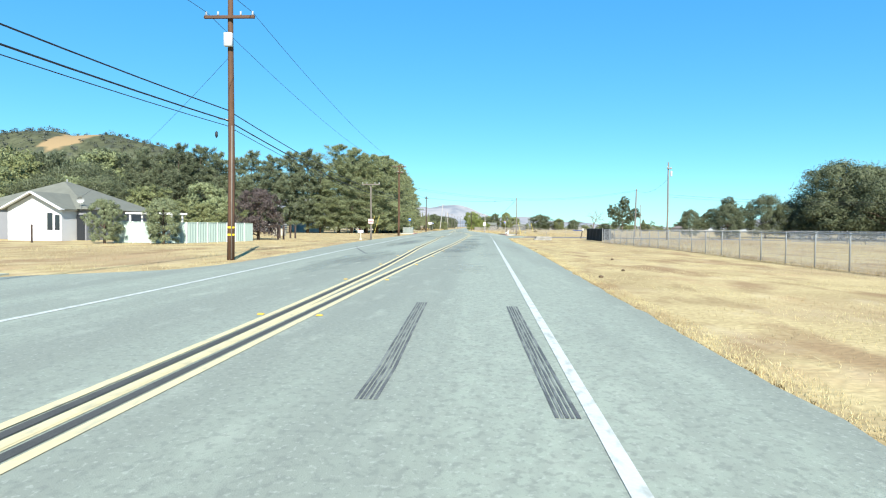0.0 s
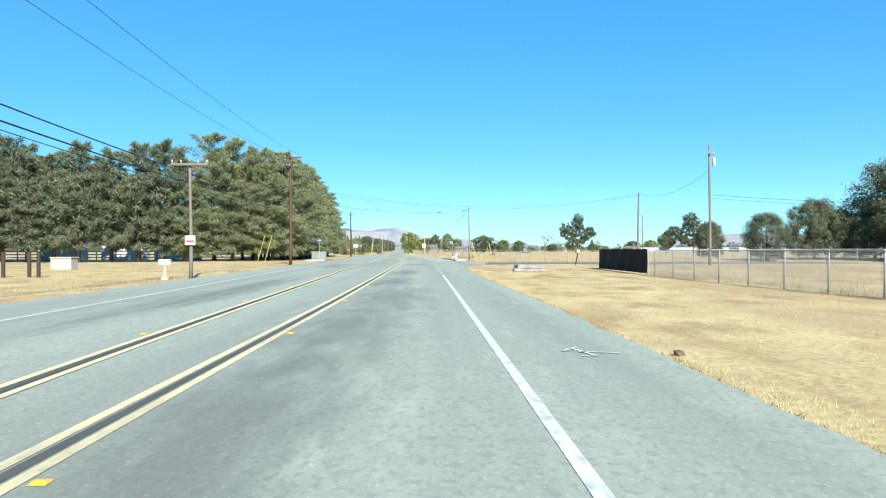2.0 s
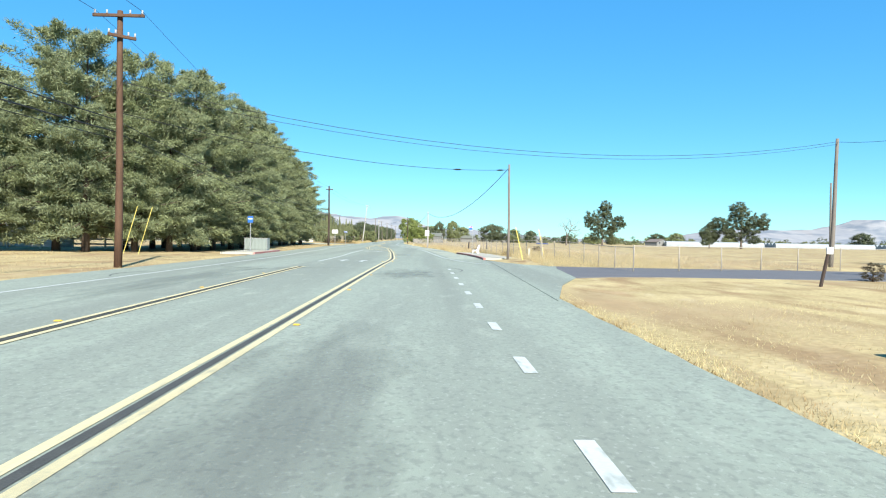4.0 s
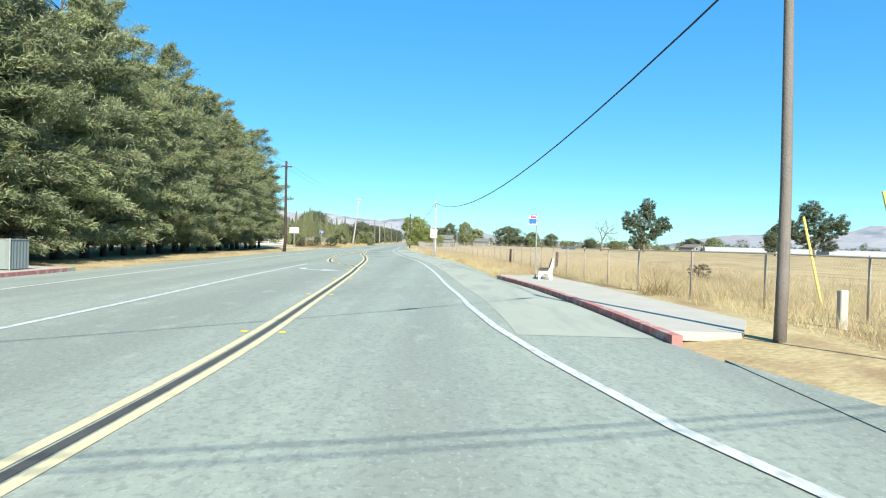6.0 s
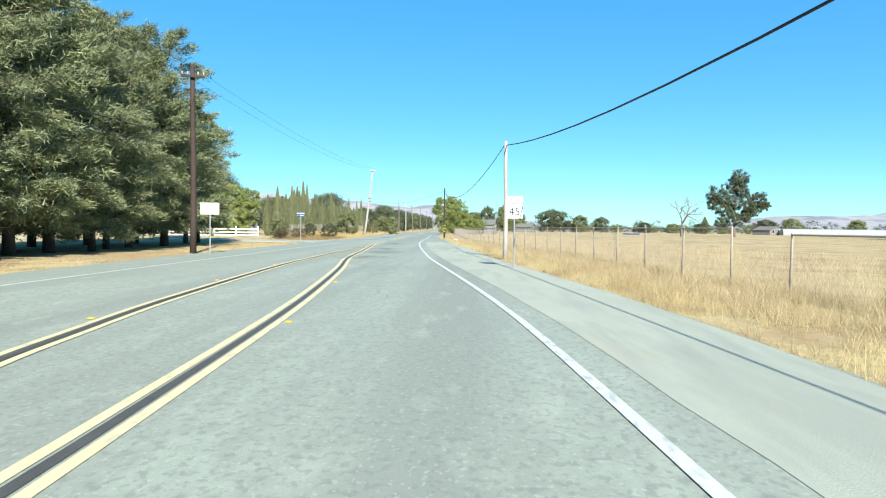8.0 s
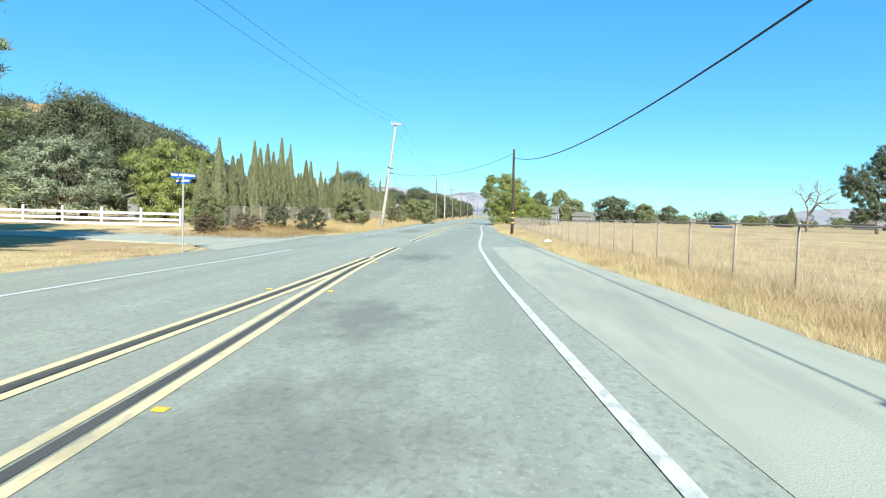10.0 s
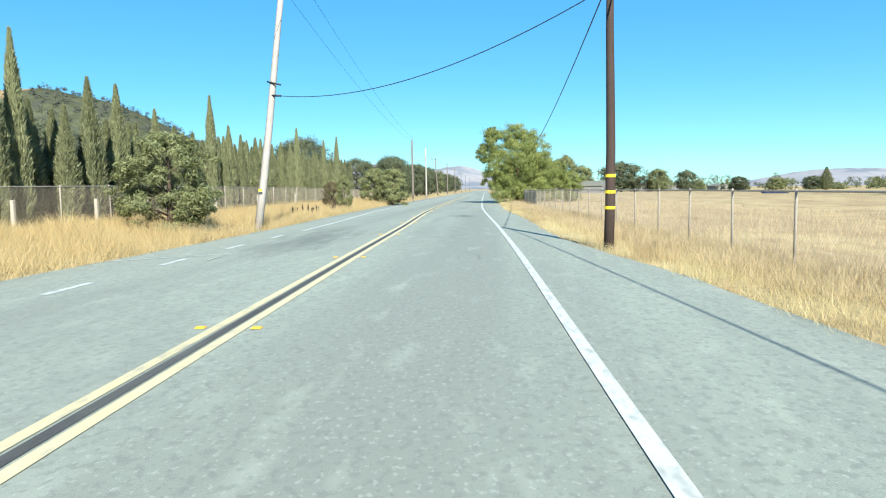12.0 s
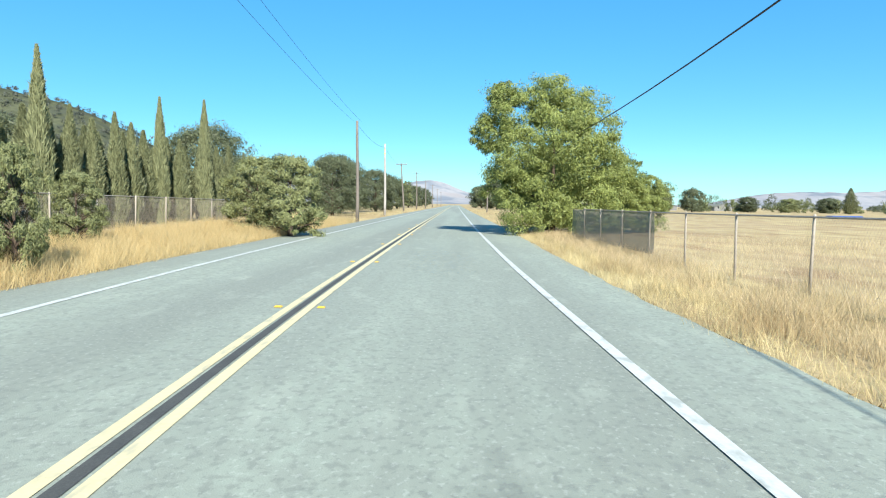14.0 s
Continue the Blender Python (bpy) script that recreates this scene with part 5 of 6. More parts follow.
hs = thing("house", Matrix(), "white stucco house with grey shingle hip and gable roofs", "house")
part("wing_wall", gable_wall_bm(-37.6, -33.2, 51, 57, 2.5, 3.68), stucco, hs)
part("wing_roof", gable_roof_bm(-37.6, -33.2, 51, 57, 2.5, 3.71, 0.25), shingle, hs)
part("fascia", gable_roof_bm(-37.6, -33.2, 50.65, 50.7, 2.52, 3.71, 0.27, 0.09), white_paint, hs)
part("main_wall", box_bm(-42.6, 53, -0.3, -32.4, 64, 2.5), grey_wall, hs)
part("main_roof", hip_roof_bm(-42.6, -32.4, 53, 64, 2.5, 5.05), shingle, hs)
window(hs, -34.1, 51, 0.8, 0.45, 1.35)
window(hs, -33.5, 51, 0.8, 0.4, 1.2)
# The door's shade is put in by its near-black material.
part("door", box_bm(-33.15, 52.9, 0, -32.5, 52.97, 2.05, bevel=0.01), dark_glass, hs, "door coloured near black for shade")
part("vent_pipe", tube_bm([(-37.6, 58.6, 4.6), (-37.6, 58.6, 5.3)], 0.06, 8), galvanised, hs)
bm = bmesh.new()
bmesh.ops.create_uvsphere(bm, u_segments=14, v_segments=8, radius=0.42)
bmesh.ops.delete(bm, geom=[v for v in bm.verts if v.co.z > -0.2], context="VERTS")
dish = part("satellite_dish", bm, transformer_paint, hs, "pale satellite dish on the eave", True)
dish.matrix_basis = Matrix.Translation((-32.6, 52.5, 3.1)) @ Euler((radians(120), 0, radians(30))).to_matrix().to_4x4()
part("dish_arm", tube_bm([(-32.7, 52.75, 2.4), (-32.6, 52.6, 3.0)], 0.03, 6), galvanised, hs)
for x in (-38.6, -34.9, -32.0):
    solid("garden_post", tube_bm([(0, 0, -0.2), (0, 0, 1.25)], 0.07, 8), pole_dark, "dark wooden post before the house", "post", m=at(x, 45.8))
gfc = thing("metal_fence", Matrix(), "pale green corrugated metal fence round the garden", "fence")
for (x0, y0), (x1, y1) in (((-26.9, 47.5), (-22.0, 48.6)), ((-22.0, 48.6), (-20.0, 57.0))):
    length = math.hypot(x1 - x0, y1 - y0)
    n = int(length / 1.1)
    for i in range(n):
        t0, t1 = i / n, (i + 1) / n
        bm = bmesh.new()
        lo, hi = [], []
        for k in range(9):
            t = t0 + (t1 - t0) * k / 8
            off = 0.018 * (1 if k % 2 else -1)
            p = Vector((x0 + (x1 - x0) * t - (y1 - y0) / length * off, y0 + (y1 - y0) * t + (x1 - x0) / length * off, 0.0))
            lo.append(bm.verts.new(p))
            hi.append(bm.verts.new(p + Vector((0, 0, 1.5))))
        for k in range(8):
            bm.faces.new((lo[k], lo[k + 1], hi[k + 1], hi[k]))
        part("panel", bm, green_metal, gfc)
        part("post", box_bm(-0.04, -0.04, -0.2, 0.04, 0.04, 1.56), white_paint, gfc).matrix_basis = at(x0 + (x1 - x0) * t0, y0 + (y1 - y0) * t0)
    part("cap_rail", tube_bm([(x0, y0, 1.52), (x1, y1, 1.52)], 0.03, 6), green_metal, gfc)
pg = thing("pergola", at(-28.0, 56, 0), "pale wooden pergola behind the garden fence", "pergola")
for x in (-1.8, 1.8):
    for y in (-1, 1):
        part("post", box_bm(x - 0.06, y - 0.06, 0, x + 0.06, y + 0.06, 2.2), white_paint, pg)
for k in range(6):
    part("beam", box_bm(-2.1, -1.2 + 0.48 * k, 2.2, 2.1, -1.12 + 0.48 * k, 2.34), white_paint, pg)
for x, y in ((-19.7, 63.2), (-19.5, 64.3), (-22.2, 71.8), (-21.2, 72.4), (-20.6, 72.2)):
    solid("gate_post", tube_bm([(0, 0, -0.2), (0, 0, 1.35)], 0.1, 8), pole_dark, "dark wooden gate post beside the purple tree", "post", m=at(x, y))

# far buildings across the field
def far_house(x, y, w, dpt, hgt, ridge, wall, roof, label, turn=0):
    ob = thing("farm_house", at(x, y, 0, turn), label, "house", "far houses across the field")
    part("wall", gable_wall_bm(-w / 2, w / 2, -dpt / 2, dpt / 2, hgt, ridge), wall, ob)
    part("roof", gable_roof_bm(-w / 2, w / 2, -dpt / 2, dpt / 2, hgt, ridge + 0.03, 0.3), roof, ob)
    for s in (-0.28, 0.2):
        window(ob, s * w, -dpt / 2, 0.9, w * 0.12, 1.1)
    return ob


far_white = material("far_pale_wall", (0.180, 0.180, 0.169), 0.9, 0, 0.12, 1, 20, 0.1)
far_house(44, 454, 5, 6, 1.7, 2.8, far_white, far_white, "white far farmhouse across the dry field")
far_house(73, 530, 8, 8, 1.7, 2.7, far_white, shingle, "white far house with a grey roof")
far_house(100, 545, 9, 8, 1.7, 2.7, far_white, shingle, "grey far house across the dry field", 20)
far_house(122, 430, 9, 8, 2.0, 3.4, far_white, shingle_brown, "white far house with a brown roof", 30)
far_house(20, 404, 7, 6, 2.0, 3.2, far_white, shingle, "white far house among trees", 70)
far_house(2, 318, 7, 6, 2.3, 3.4, far_white, shingle, "small white house behind the roadside tree", 80)
far_house(-33, 236, 6, 5, 2.2, 3.2, far_white, shingle, "white shed behind the side street hedge", 15)
greenhouse_film = material("greenhouse_film", (0.288, 0.312, 0.312), 0.6, 0, 0.2, 0.5, 8, 0.1)
for x, y in ((150, 430), (205, 425), (262, 420)):
    gh_ = thing("greenhouse", at(x, y, 0, -4), "long low whitish plastic greenhouse across the field", "greenhouse", "greenhouses")
    for k in range(5):
        bm = bmesh.new()
        pts_ = [(-25, -10 + 4 * k + 2 + 2 * math.cos(radians(a_)), 1.2 + 1.4 * math.sin(radians(a_))) for a_ in range(0, 181, 20)]
        lo = [bm.verts.new(p) for p in [(-25, -10 + 4 * k + 4, 0)] + pts_ + [(-25, -10 + 4 * k, 0)]]
        hi = [bm.verts.new((25, v.co.y, v.co.z)) for v in lo]
        for q in range(len(lo) - 1):
            bm.faces.new((lo[q], lo[q + 1], hi[q + 1], hi[q]))
        bm.faces.new(lo), bm.faces.new(hi[::-1])
        bmesh.ops.recalc_face_normals(bm, faces=bm.faces)
        part("bay", bm, greenhouse_film, gh_)
solid("tarpaulin", box_bm(-2.4, -1.0, 0, 2.4, 1.0, 0.45, bevel=0.2), blue_tarp, "blue tarpaulin over a row in the far field", "tarpaulin", m=at(47.5, 353))

# ---- trees ----
TALL = [tall_tree_meshes(11, 13.5, 3.6, 1.15, leaf_sheoak), tall_tree_meshes(12, 13.5, 3.8, 1.0, leaf_sheoak_warm), tall_tree_meshes(13, 13.5, 3.5, 1.25, leaf_sheoak), tall_tree_meshes(14, 13.5, 3.8, 1.1, leaf_sheoak_warm),
        tall_tree_meshes(15, 13.5, 3.3, 2.3, leaf_grey, 120, 180, 0.27, 3), tall_tree_meshes(16, 13.5, 3.5, 2.1, leaf_grey, 120, 180, 0.27, 3), tall_tree_meshes(17, 13.5, 3.5, 1.9, leaf_sheoak_warm, 170, 460)]
LABEL_TALL = "tall feathery olive-green tree in a dense row"
masters = {}


def grow(kind, meshes, x, y, turn, s, sz, label, category="tree", group="", z=None):
    """One tree: the first of a kind is built, the others share its meshes."""
    m = at(x, y, (bank(x, y) if abs(x) < 80 and y < 420 else -0.03) if z is None else z, turn, s, sz)
    if kind not in masters:
        masters[kind] = plant("tree" if category == "tree" else category.replace(" ", "_"), meshes, Matrix(), label, category, group)
        ob = masters[kind]
    else:
        ob = copy_thing(masters[kind], Matrix())
    ob.matrix_basis = m
    return tagged(ob, label, category, group)


rng = np.random.default_rng(21)
across = [(-90, 14), (-85.5, 13), (-81, 14.2), (-77, 14.6), (-73, 13.6), (-69, 14.4), (-65.5, 14.2), (-62, 15), (-58.5, 14.6), (-55, 15.2), (-51.4, 15.4), (-48, 14.4), (-44.8, 13.2), (-41.5, 13.6), (-38, 14), (-34.8, 14.4), (-31.8, 14.5)]
for i, (x, hgt) in enumerate(across):
    s = (hgt + float(rng.normal()) * 0.4) / 13.5
    grow("tall%d" % (4 + i % 2), TALL[4 + i % 2], x, 118.5 + float(rng.normal()) * 0.6, float(rng.uniform(0, 360)), s * float(rng.uniform(0.92, 1.1)), s, LABEL_TALL, "tree", "row of tall trees")
row = [(-29.6, 119.4, 12.8), (-26.8, 122, 15.8), (-24.2, 121, 15.4), (-21.9, 123.5, 14.4), (-20.4, 126.3, 14.6)]
y = 129.5
while y < 202.5:
    x = -19.5 - (y - 128) * 0.055 + rng.normal() * 0.5
    row.append((x, y, 14.2 + 0.9 * math.sin(y * 0.4) + rng.normal() * 0.9 - max(0, (y - 178) * 0.09)))
    y += 3.3 + rng.uniform(-0.4, 0.5)
for i, (x, y, hgt) in enumerate(row):
    s = hgt / 13.5
    k = 6 if y > 194 else i % 4
    grow("tall%d" % k, TALL[k], x, y, float(rng.uniform(0, 360)), s * float(rng.uniform(0.92, 1.12)), s, LABEL_TALL, "tree", "row of tall trees")
y = 130
while y < 200:
    s = (14.5 + rng.normal()) / 13.5
    grow("tall%d" % (4 + int(y) % 2), TALL[4 + int(y) % 2], -25.2 - (y - 128) * 0.05 + rng.normal() * 0.8, y, float(rng.uniform(0, 360)), s, s, LABEL_TALL, "tree", "row of tall trees")
    y += 5.2

ROUND = [round_tree_meshes(31, 8, 4.2, 0.3, leaf_oak, 240, 170, 0.105, fill=1.25), round_tree_meshes(32, 8, 4.6, 0.2, leaf_oak, 240, 170, 0.105, fill=1.25), round_tree_meshes(33, 8, 3.8, 0.6, leaf_bush, 170, 66, 0.19),
         round_tree_meshes(34, 8, 4.0, 0.6, leaf_sheoak_warm, 170, 66, 0.19), round_tree_meshes(35, 8, 4.0, 0.1, leaf_oak, 230, 60, 0.22, fill=1.5), round_tree_meshes(36, 8, 3.7, 0.1, leaf_bush, 230, 60, 0.22, fill=1.5)]
LABEL_OAK = "broad dark green oak with a dense rounded crown"
for i, (x, y, hgt, wide) in enumerate([(35, 118, 4.6, 0.8), (39.5, 113, 5.6, 0.85), (46.3, 115, 7.2, 0.8), (53, 114, 6.2, 1.0), (57, 112, 12.4, 1.25), (63, 114, 12.0, 1.2), (70, 110, 12.8, 1.2), (60, 104, 9.5, 1.2), (67, 99, 10.5, 1.2), (76, 104, 12, 1.2), (54, 124, 6.2, 1.1), (83, 96, 11, 1.2)]):
    s = hgt / 8
    grow("round%d" % (i % 2), ROUND[i % 2], x, y, 47.0 * i, s * wide, s, LABEL_OAK, "tree", "oaks beyond the yard")
for i, (x, y, hgt) in enumerate([(-62, 128, 12), (-70, 120, 13), (-79, 126, 12), (-88, 118, 13.5), (-97, 125, 13), (-66, 108, 10), (-76, 104, 11), (-86, 100, 12), (-60, 96, 9), (-70, 92, 10), (-53, 84, 7.5), (-47, 80, 7), (-105, 112, 14), (-58, 76, 8), (-49, 72, 6.5), (-40, 78, 6), (-34, 80, 6.5), (-95, 88, 12), (-115, 100, 14), (-30, 74, 4.5)]):
    s = hgt / 8 * (1.12 if y > 90 else 1.0)
    k = (2, 3, 0)[i % 3]
    grow("round%d" % k, ROUND[k], x, y, 61.0 * i, s * 1.05, s, "leafy dark green tree in the wood behind the house", "tree", "wood behind the house")

# field trees
GUM = lobed_tree_meshes(42, [(1.2, 0, 13.9, 2.21), (0.2, 0.6, 12.0, 2.21), (-4.4, 0, 10.2, 2.47), (-2.4, 0.5, 9.2, 2.21), (5.4, 0, 8.8, 2.21), (6.9, 0.3, 7.6, 1.56), (2.6, -0.5, 8.0, 2.21), (-2.6, 0, 6.6, 2.21), (1.6, 0.5, 10.8, 1.95), (-5.2, 0.3, 7.8, 1.69), (0.2, -0.4, 4.2, 2.08), (-2.9, 0.3, 3.2, 1.82), (2.6, 0.4, 4.9, 1.82), (4.4, 0, 6.2, 1.82), (-0.3, 0, 7.9, 1.95)], leaf_oak, 46, 74, 0.15, 0.3, 12, pale_bark, 0.6)
grow("gum", GUM, 61.8, 311, 0, 1.0, 1.02, "open-crowned grey-green gum tree in the field", "tree")
grow("gum", GUM, 104.5, 296, 168, 1.3, 1.0, "wide open-crowned gum tree in the field", "tree")
grow("gum", GUM, 94.2, 297, 40, 0.8, 0.56, "lower spreading gum tree in the field", "tree")
for i, (x, y, hgt, wide) in enumerate([(36, 450, 10, 1.35), (48, 450, 7.5, 1.2), (57.5, 450, 7, 0.9), (12, 400, 10, 0.75), (5.6, 400, 9.5, 0.6), (17, 408, 7.5, 1.1), (125, 440, 6.5, 1.4), (137, 442, 7, 1.4), (240, 440, 9, 1.2), (172, 455, 7, 1.2), (225, 300, 8, 1.0), (250, 310, 9, 1.0), (82, 470, 5, 1.4), (95, 470, 4.5, 1.6), (110, 475, 5, 1.6), (150, 490, 5, 1.8), (0, 440, 8, 1), (2, 480, 9, 1), (-2, 520, 9, 1.1), (1, 600, 10, 1.1)]):
    s = hgt / 8
    grow("round%d" % (4 + i % 2), ROUND[4 + i % 2], x, y, 83.0 * i, s * wide, s, "dark green round tree far across the field", "tree", "far field trees")


def far_woods(name, spots, leaf, label, seed):
    """A far belt of trees or bushes (x, y, width, height): ragged clumps of leaves."""
    rg = np.random.default_rng(seed)
    cs = []
    for x, y, w, h in spots:
        lean_ = rg.normal(size=2) * 0.08
        for _ in range(34):
            u = rg.uniform(0.02, 1)
            r = 0.5 * w * (1 - max(0, u - 0.35) ** 2 / 0.5) ** 0.5 * rg.uniform(0.2, 1) ** 0.5
            a = rg.uniform(0, 2 * math.pi)
            cs.append((x + r * math.cos(a) + lean_[0] * u * h, y + r * math.sin(a), h * (0.06 + 0.9 * u), 0.10 * (w + h) * rg.uniform(0.5, 1.1)))
    block, step = sprays(rg, cs, 0.3, 26, 0.36, 0.1, 1.7, 0.8, True, 0.0)
    return solid(name, leaf_mesh(name, block, step, leaf), leaf, label, "trees", kind="stuff")


far_woods("far_tree_line", [(60 + i * 6.4 + 9 * math.sin(i * 2.1), 640 + 90 * math.sin(i * 1.3), 5 + 5 * abs(math.sin(i * 0.9)), 3.2 + 5.5 * abs(math.sin(i * 1.7)) ** 2.5) for i in range(110)], leaf_oak, "dark green far tree line beyond the fields", 91)
far_woods("far_hedge", [(14 + i * 4.4 + 3 * math.sin(i * 2.7), 485 + 14 * math.sin(i * 1.9), 5.5, 2.2 + 2.2 * abs(math.sin(i * 1.37 + 0.4))) for i in range(64)], leaf_bush, "low dull green hedge of bushes beyond the field", 92)
grow("cyp_far", cypress_meshes(66, 7.0, 0.41, leaf_cypress, 6000), 103, 450, 0, 4.2, 1.1, "dark conical far tree across the field", "tree", "far field trees")

# bare dead tree
def bare_tree(x, y, hgt, seed):
    ob = thing("dead_tree", at(x, y, -0.03), "bare grey dead tree in the dry field", "tree")
    rg = np.random.default_rng(seed)
    bm = bmesh.new()

    def shoot(p, d, length, r, depth):
        q = p + d * length
        mid = p + d * length * 0.5 + Vector(rg.normal(size=3)) * length * 0.05
        add_tube(bm, [p, mid, q], [r, r * 0.8, r * 0.6], 5)
        if depth:
            for _ in range(3 if depth > 2 else 2):
                nd = (d + Vector(rg.normal(size=3)) * 0.55 + Vector((0, 0, 0.12))).normalized()
                shoot(q, nd, length * rg.uniform(0.6, 0.85), r * 0.6, depth - 1)
    shoot(Vector((0, 0, -0.1)), Vector((0.03, 0, 1)), hgt * 0.27, 0.32, 5)
    bmesh.ops.recalc_face_normals(bm, faces=bm.faces)
    part("crown_wood", bm, pale_bark, ob)
    return ob


bare_tree(48.4, 308, 11.6, 4)

# the leafy yellow-green tree at the end of the field fence
LUSH = [lobed_tree_meshes(51, [(-1.9, 0, 6.0, 1.7), (-0.4, 0.1, 6.7, 1.4), (0.6, 0.3, 6.2, 1.6), (1.8, 0, 5.4, 1.7), (-1.8, -0.3, 3.9, 1.7), (0.3, -0.8, 4.4, 2.0), (2.3, 0.2, 3.6, 1.7), (-1.1, -0.8, 1.6, 1.7), (1.4, -0.8, 1.5, 1.6), (-2.9, 0, 5.0, 1.1), (0, 0.6, 2.6, 1.8), (-2.4, 0, 2.4, 1.2), (-2.4, 0.4, 6.8, 0.8)], leaf_green, 66, 150, 0.06),
        lobed_tree_meshes(52, [(0, 0, 2.2, 1.6), (1.3, 0, 2.3, 1.3), (-1.2, 0.2, 2.8, 1.4), (0.2, 0.2, 3.7, 1.3), (0.6, -0.5, 1.2, 1.3), (1.6, 0, 3.2, 1.1), (-0.6, 0, 1.2, 1.3)], leaf_green, 36, 150, 0.065, 0.12, 3.5)]
grow("lush0", LUSH[0], -5.2, 284.0, 0, 1.02, 1.0, "leafy yellow-green roadside tree at the fence end", "tree")
grow("lush1", LUSH[1], -2.2, 286.5, 40, 1.0, 1.0, "lower leafy green tree behind the fence", "tree")
grow("lush1", LUSH[1], -4.6, 290.5, 160, 1.2, 1.2, "lower leafy green tree behind the fence", "tree")
grow("lush1", LUSH[1], 0.6, 288, 220, 0.7, 0.7, "lower leafy green tree behind the fence", "tree")

# cypresses
CYP = [cypress_meshes(61 + i, 7.0, 0.41, leaf_cypress) for i in range(4)]
rng = np.random.default_rng(8)
front = [(223.7, 6.0), (225.6, 5.0), (227.2, 5.3), (229.2, 6.4), (230.5, 6.0), (232.2, 6.5), (234, 6.05), (234.8, 5.5), (235.8, 7.4), (237.2, 5.8), (238.4, 7.1), (240.8, 4.8), (242.4, 6.1), (245, 6.2), (246.6, 4.7), (248.2, 5.5), (250.4, 4.9), (252.4, 4.7), (254.4, 7.0), (256.2, 4.8), (257.7, 5.6), (259.9, 5.2), (261, 4.9), (262.6, 5.2), (263.7, 5.2), (264.8, 5.55), (266.6, 5.0), (268.5, 5.3), (270.6, 5.25), (273.6, 6.85), (275.4, 5.05), (276.9, 4.7), (278.6, 5.2), (280.3, 4.95), (283.2, 6.55), (285.5, 4.7), (289, 7.3), (291, 4.8), (293, 5.0), (296, 4.8)]
for i, (y, hgt) in enumerate(front):
    grow("cyp%d" % (i % 4), CYP[i % 4], -23.6 - 0.014 * (y - 222) + rng.normal() * 0.1, y, float(rng.uniform(0, 360)), float(rng.uniform(0.85, 1.05)), hgt / 7, "slim dark Italian cypress in a close row", "cypress", "row of cypresses", 0.0)
for i in range(66):
    y = 224 + 1.12 * i + rng.normal() * 0.2
    hgt = float(rng.uniform(3.7, 4.9))
    grow("cyp%d" % (i % 4), CYP[i % 4], -24.7 - 0.014 * (y - 222) + rng.normal() * 0.25, y, float(rng.uniform(0, 360)), float(rng.uniform(1.0, 1.25)), hgt / 7, "slim dark Italian cypress in a close row", "cypress", "row of cypresses")

# trees by the side street and down the far road
SILVER = round_tree_meshes(71, 5, 2.6, 0.4, leaf_silver, 150, 120, 0.08)
grow("silver", SILVER, -36.2, 226, 0, 1.4, 1.15, "silvery pale-leaved tree behind the rail fence", "tree")
for i, (x, y, hgt, wide, k) in enumerate([(-41, 236, 10.4, 0.85, 0), (-47, 232, 10, 0.9, 1), (-36.5, 240, 8, 0.9, 0), (-32.2, 233, 6.6, 0.75, 2), (-54, 226, 9, 1, 1), (-62, 230, 9, 1, 0), (-40, 330, 10.2, 1.1, 0), (-34, 320, 6, 1, 1), (-29, 322, 6.3, 1.1, 0), (-23.5, 322, 6.5, 0.9, 1), (-26, 340, 7.5, 1, 0), (-24, 362, 7, 1, 1), (-25, 390, 7, 1, 0), (-27, 430, 8, 1, 2), (-28, 480, 8, 1, 0), (-30, 550, 9, 1, 1), (-31, 640, 9, 1, 0), (-46, 300, 8, 1.1, 1), (-52, 280, 8, 1.1, 0), (-50, 258, 7, 1.2, 2)]):
    s = hgt / 8
    if i == 3:
        grow("lush1", LUSH[1], x, y, 30, 1.35, 1.4, "bright green leafy tree behind the rail fence", "tree", "trees along the far side")
        continue
    grow("round%d" % k, ROUND[k], x, y, 71.0 * i, s * wide, s, "dark green leafy tree behind the roadside", "tree", "trees along the far side")

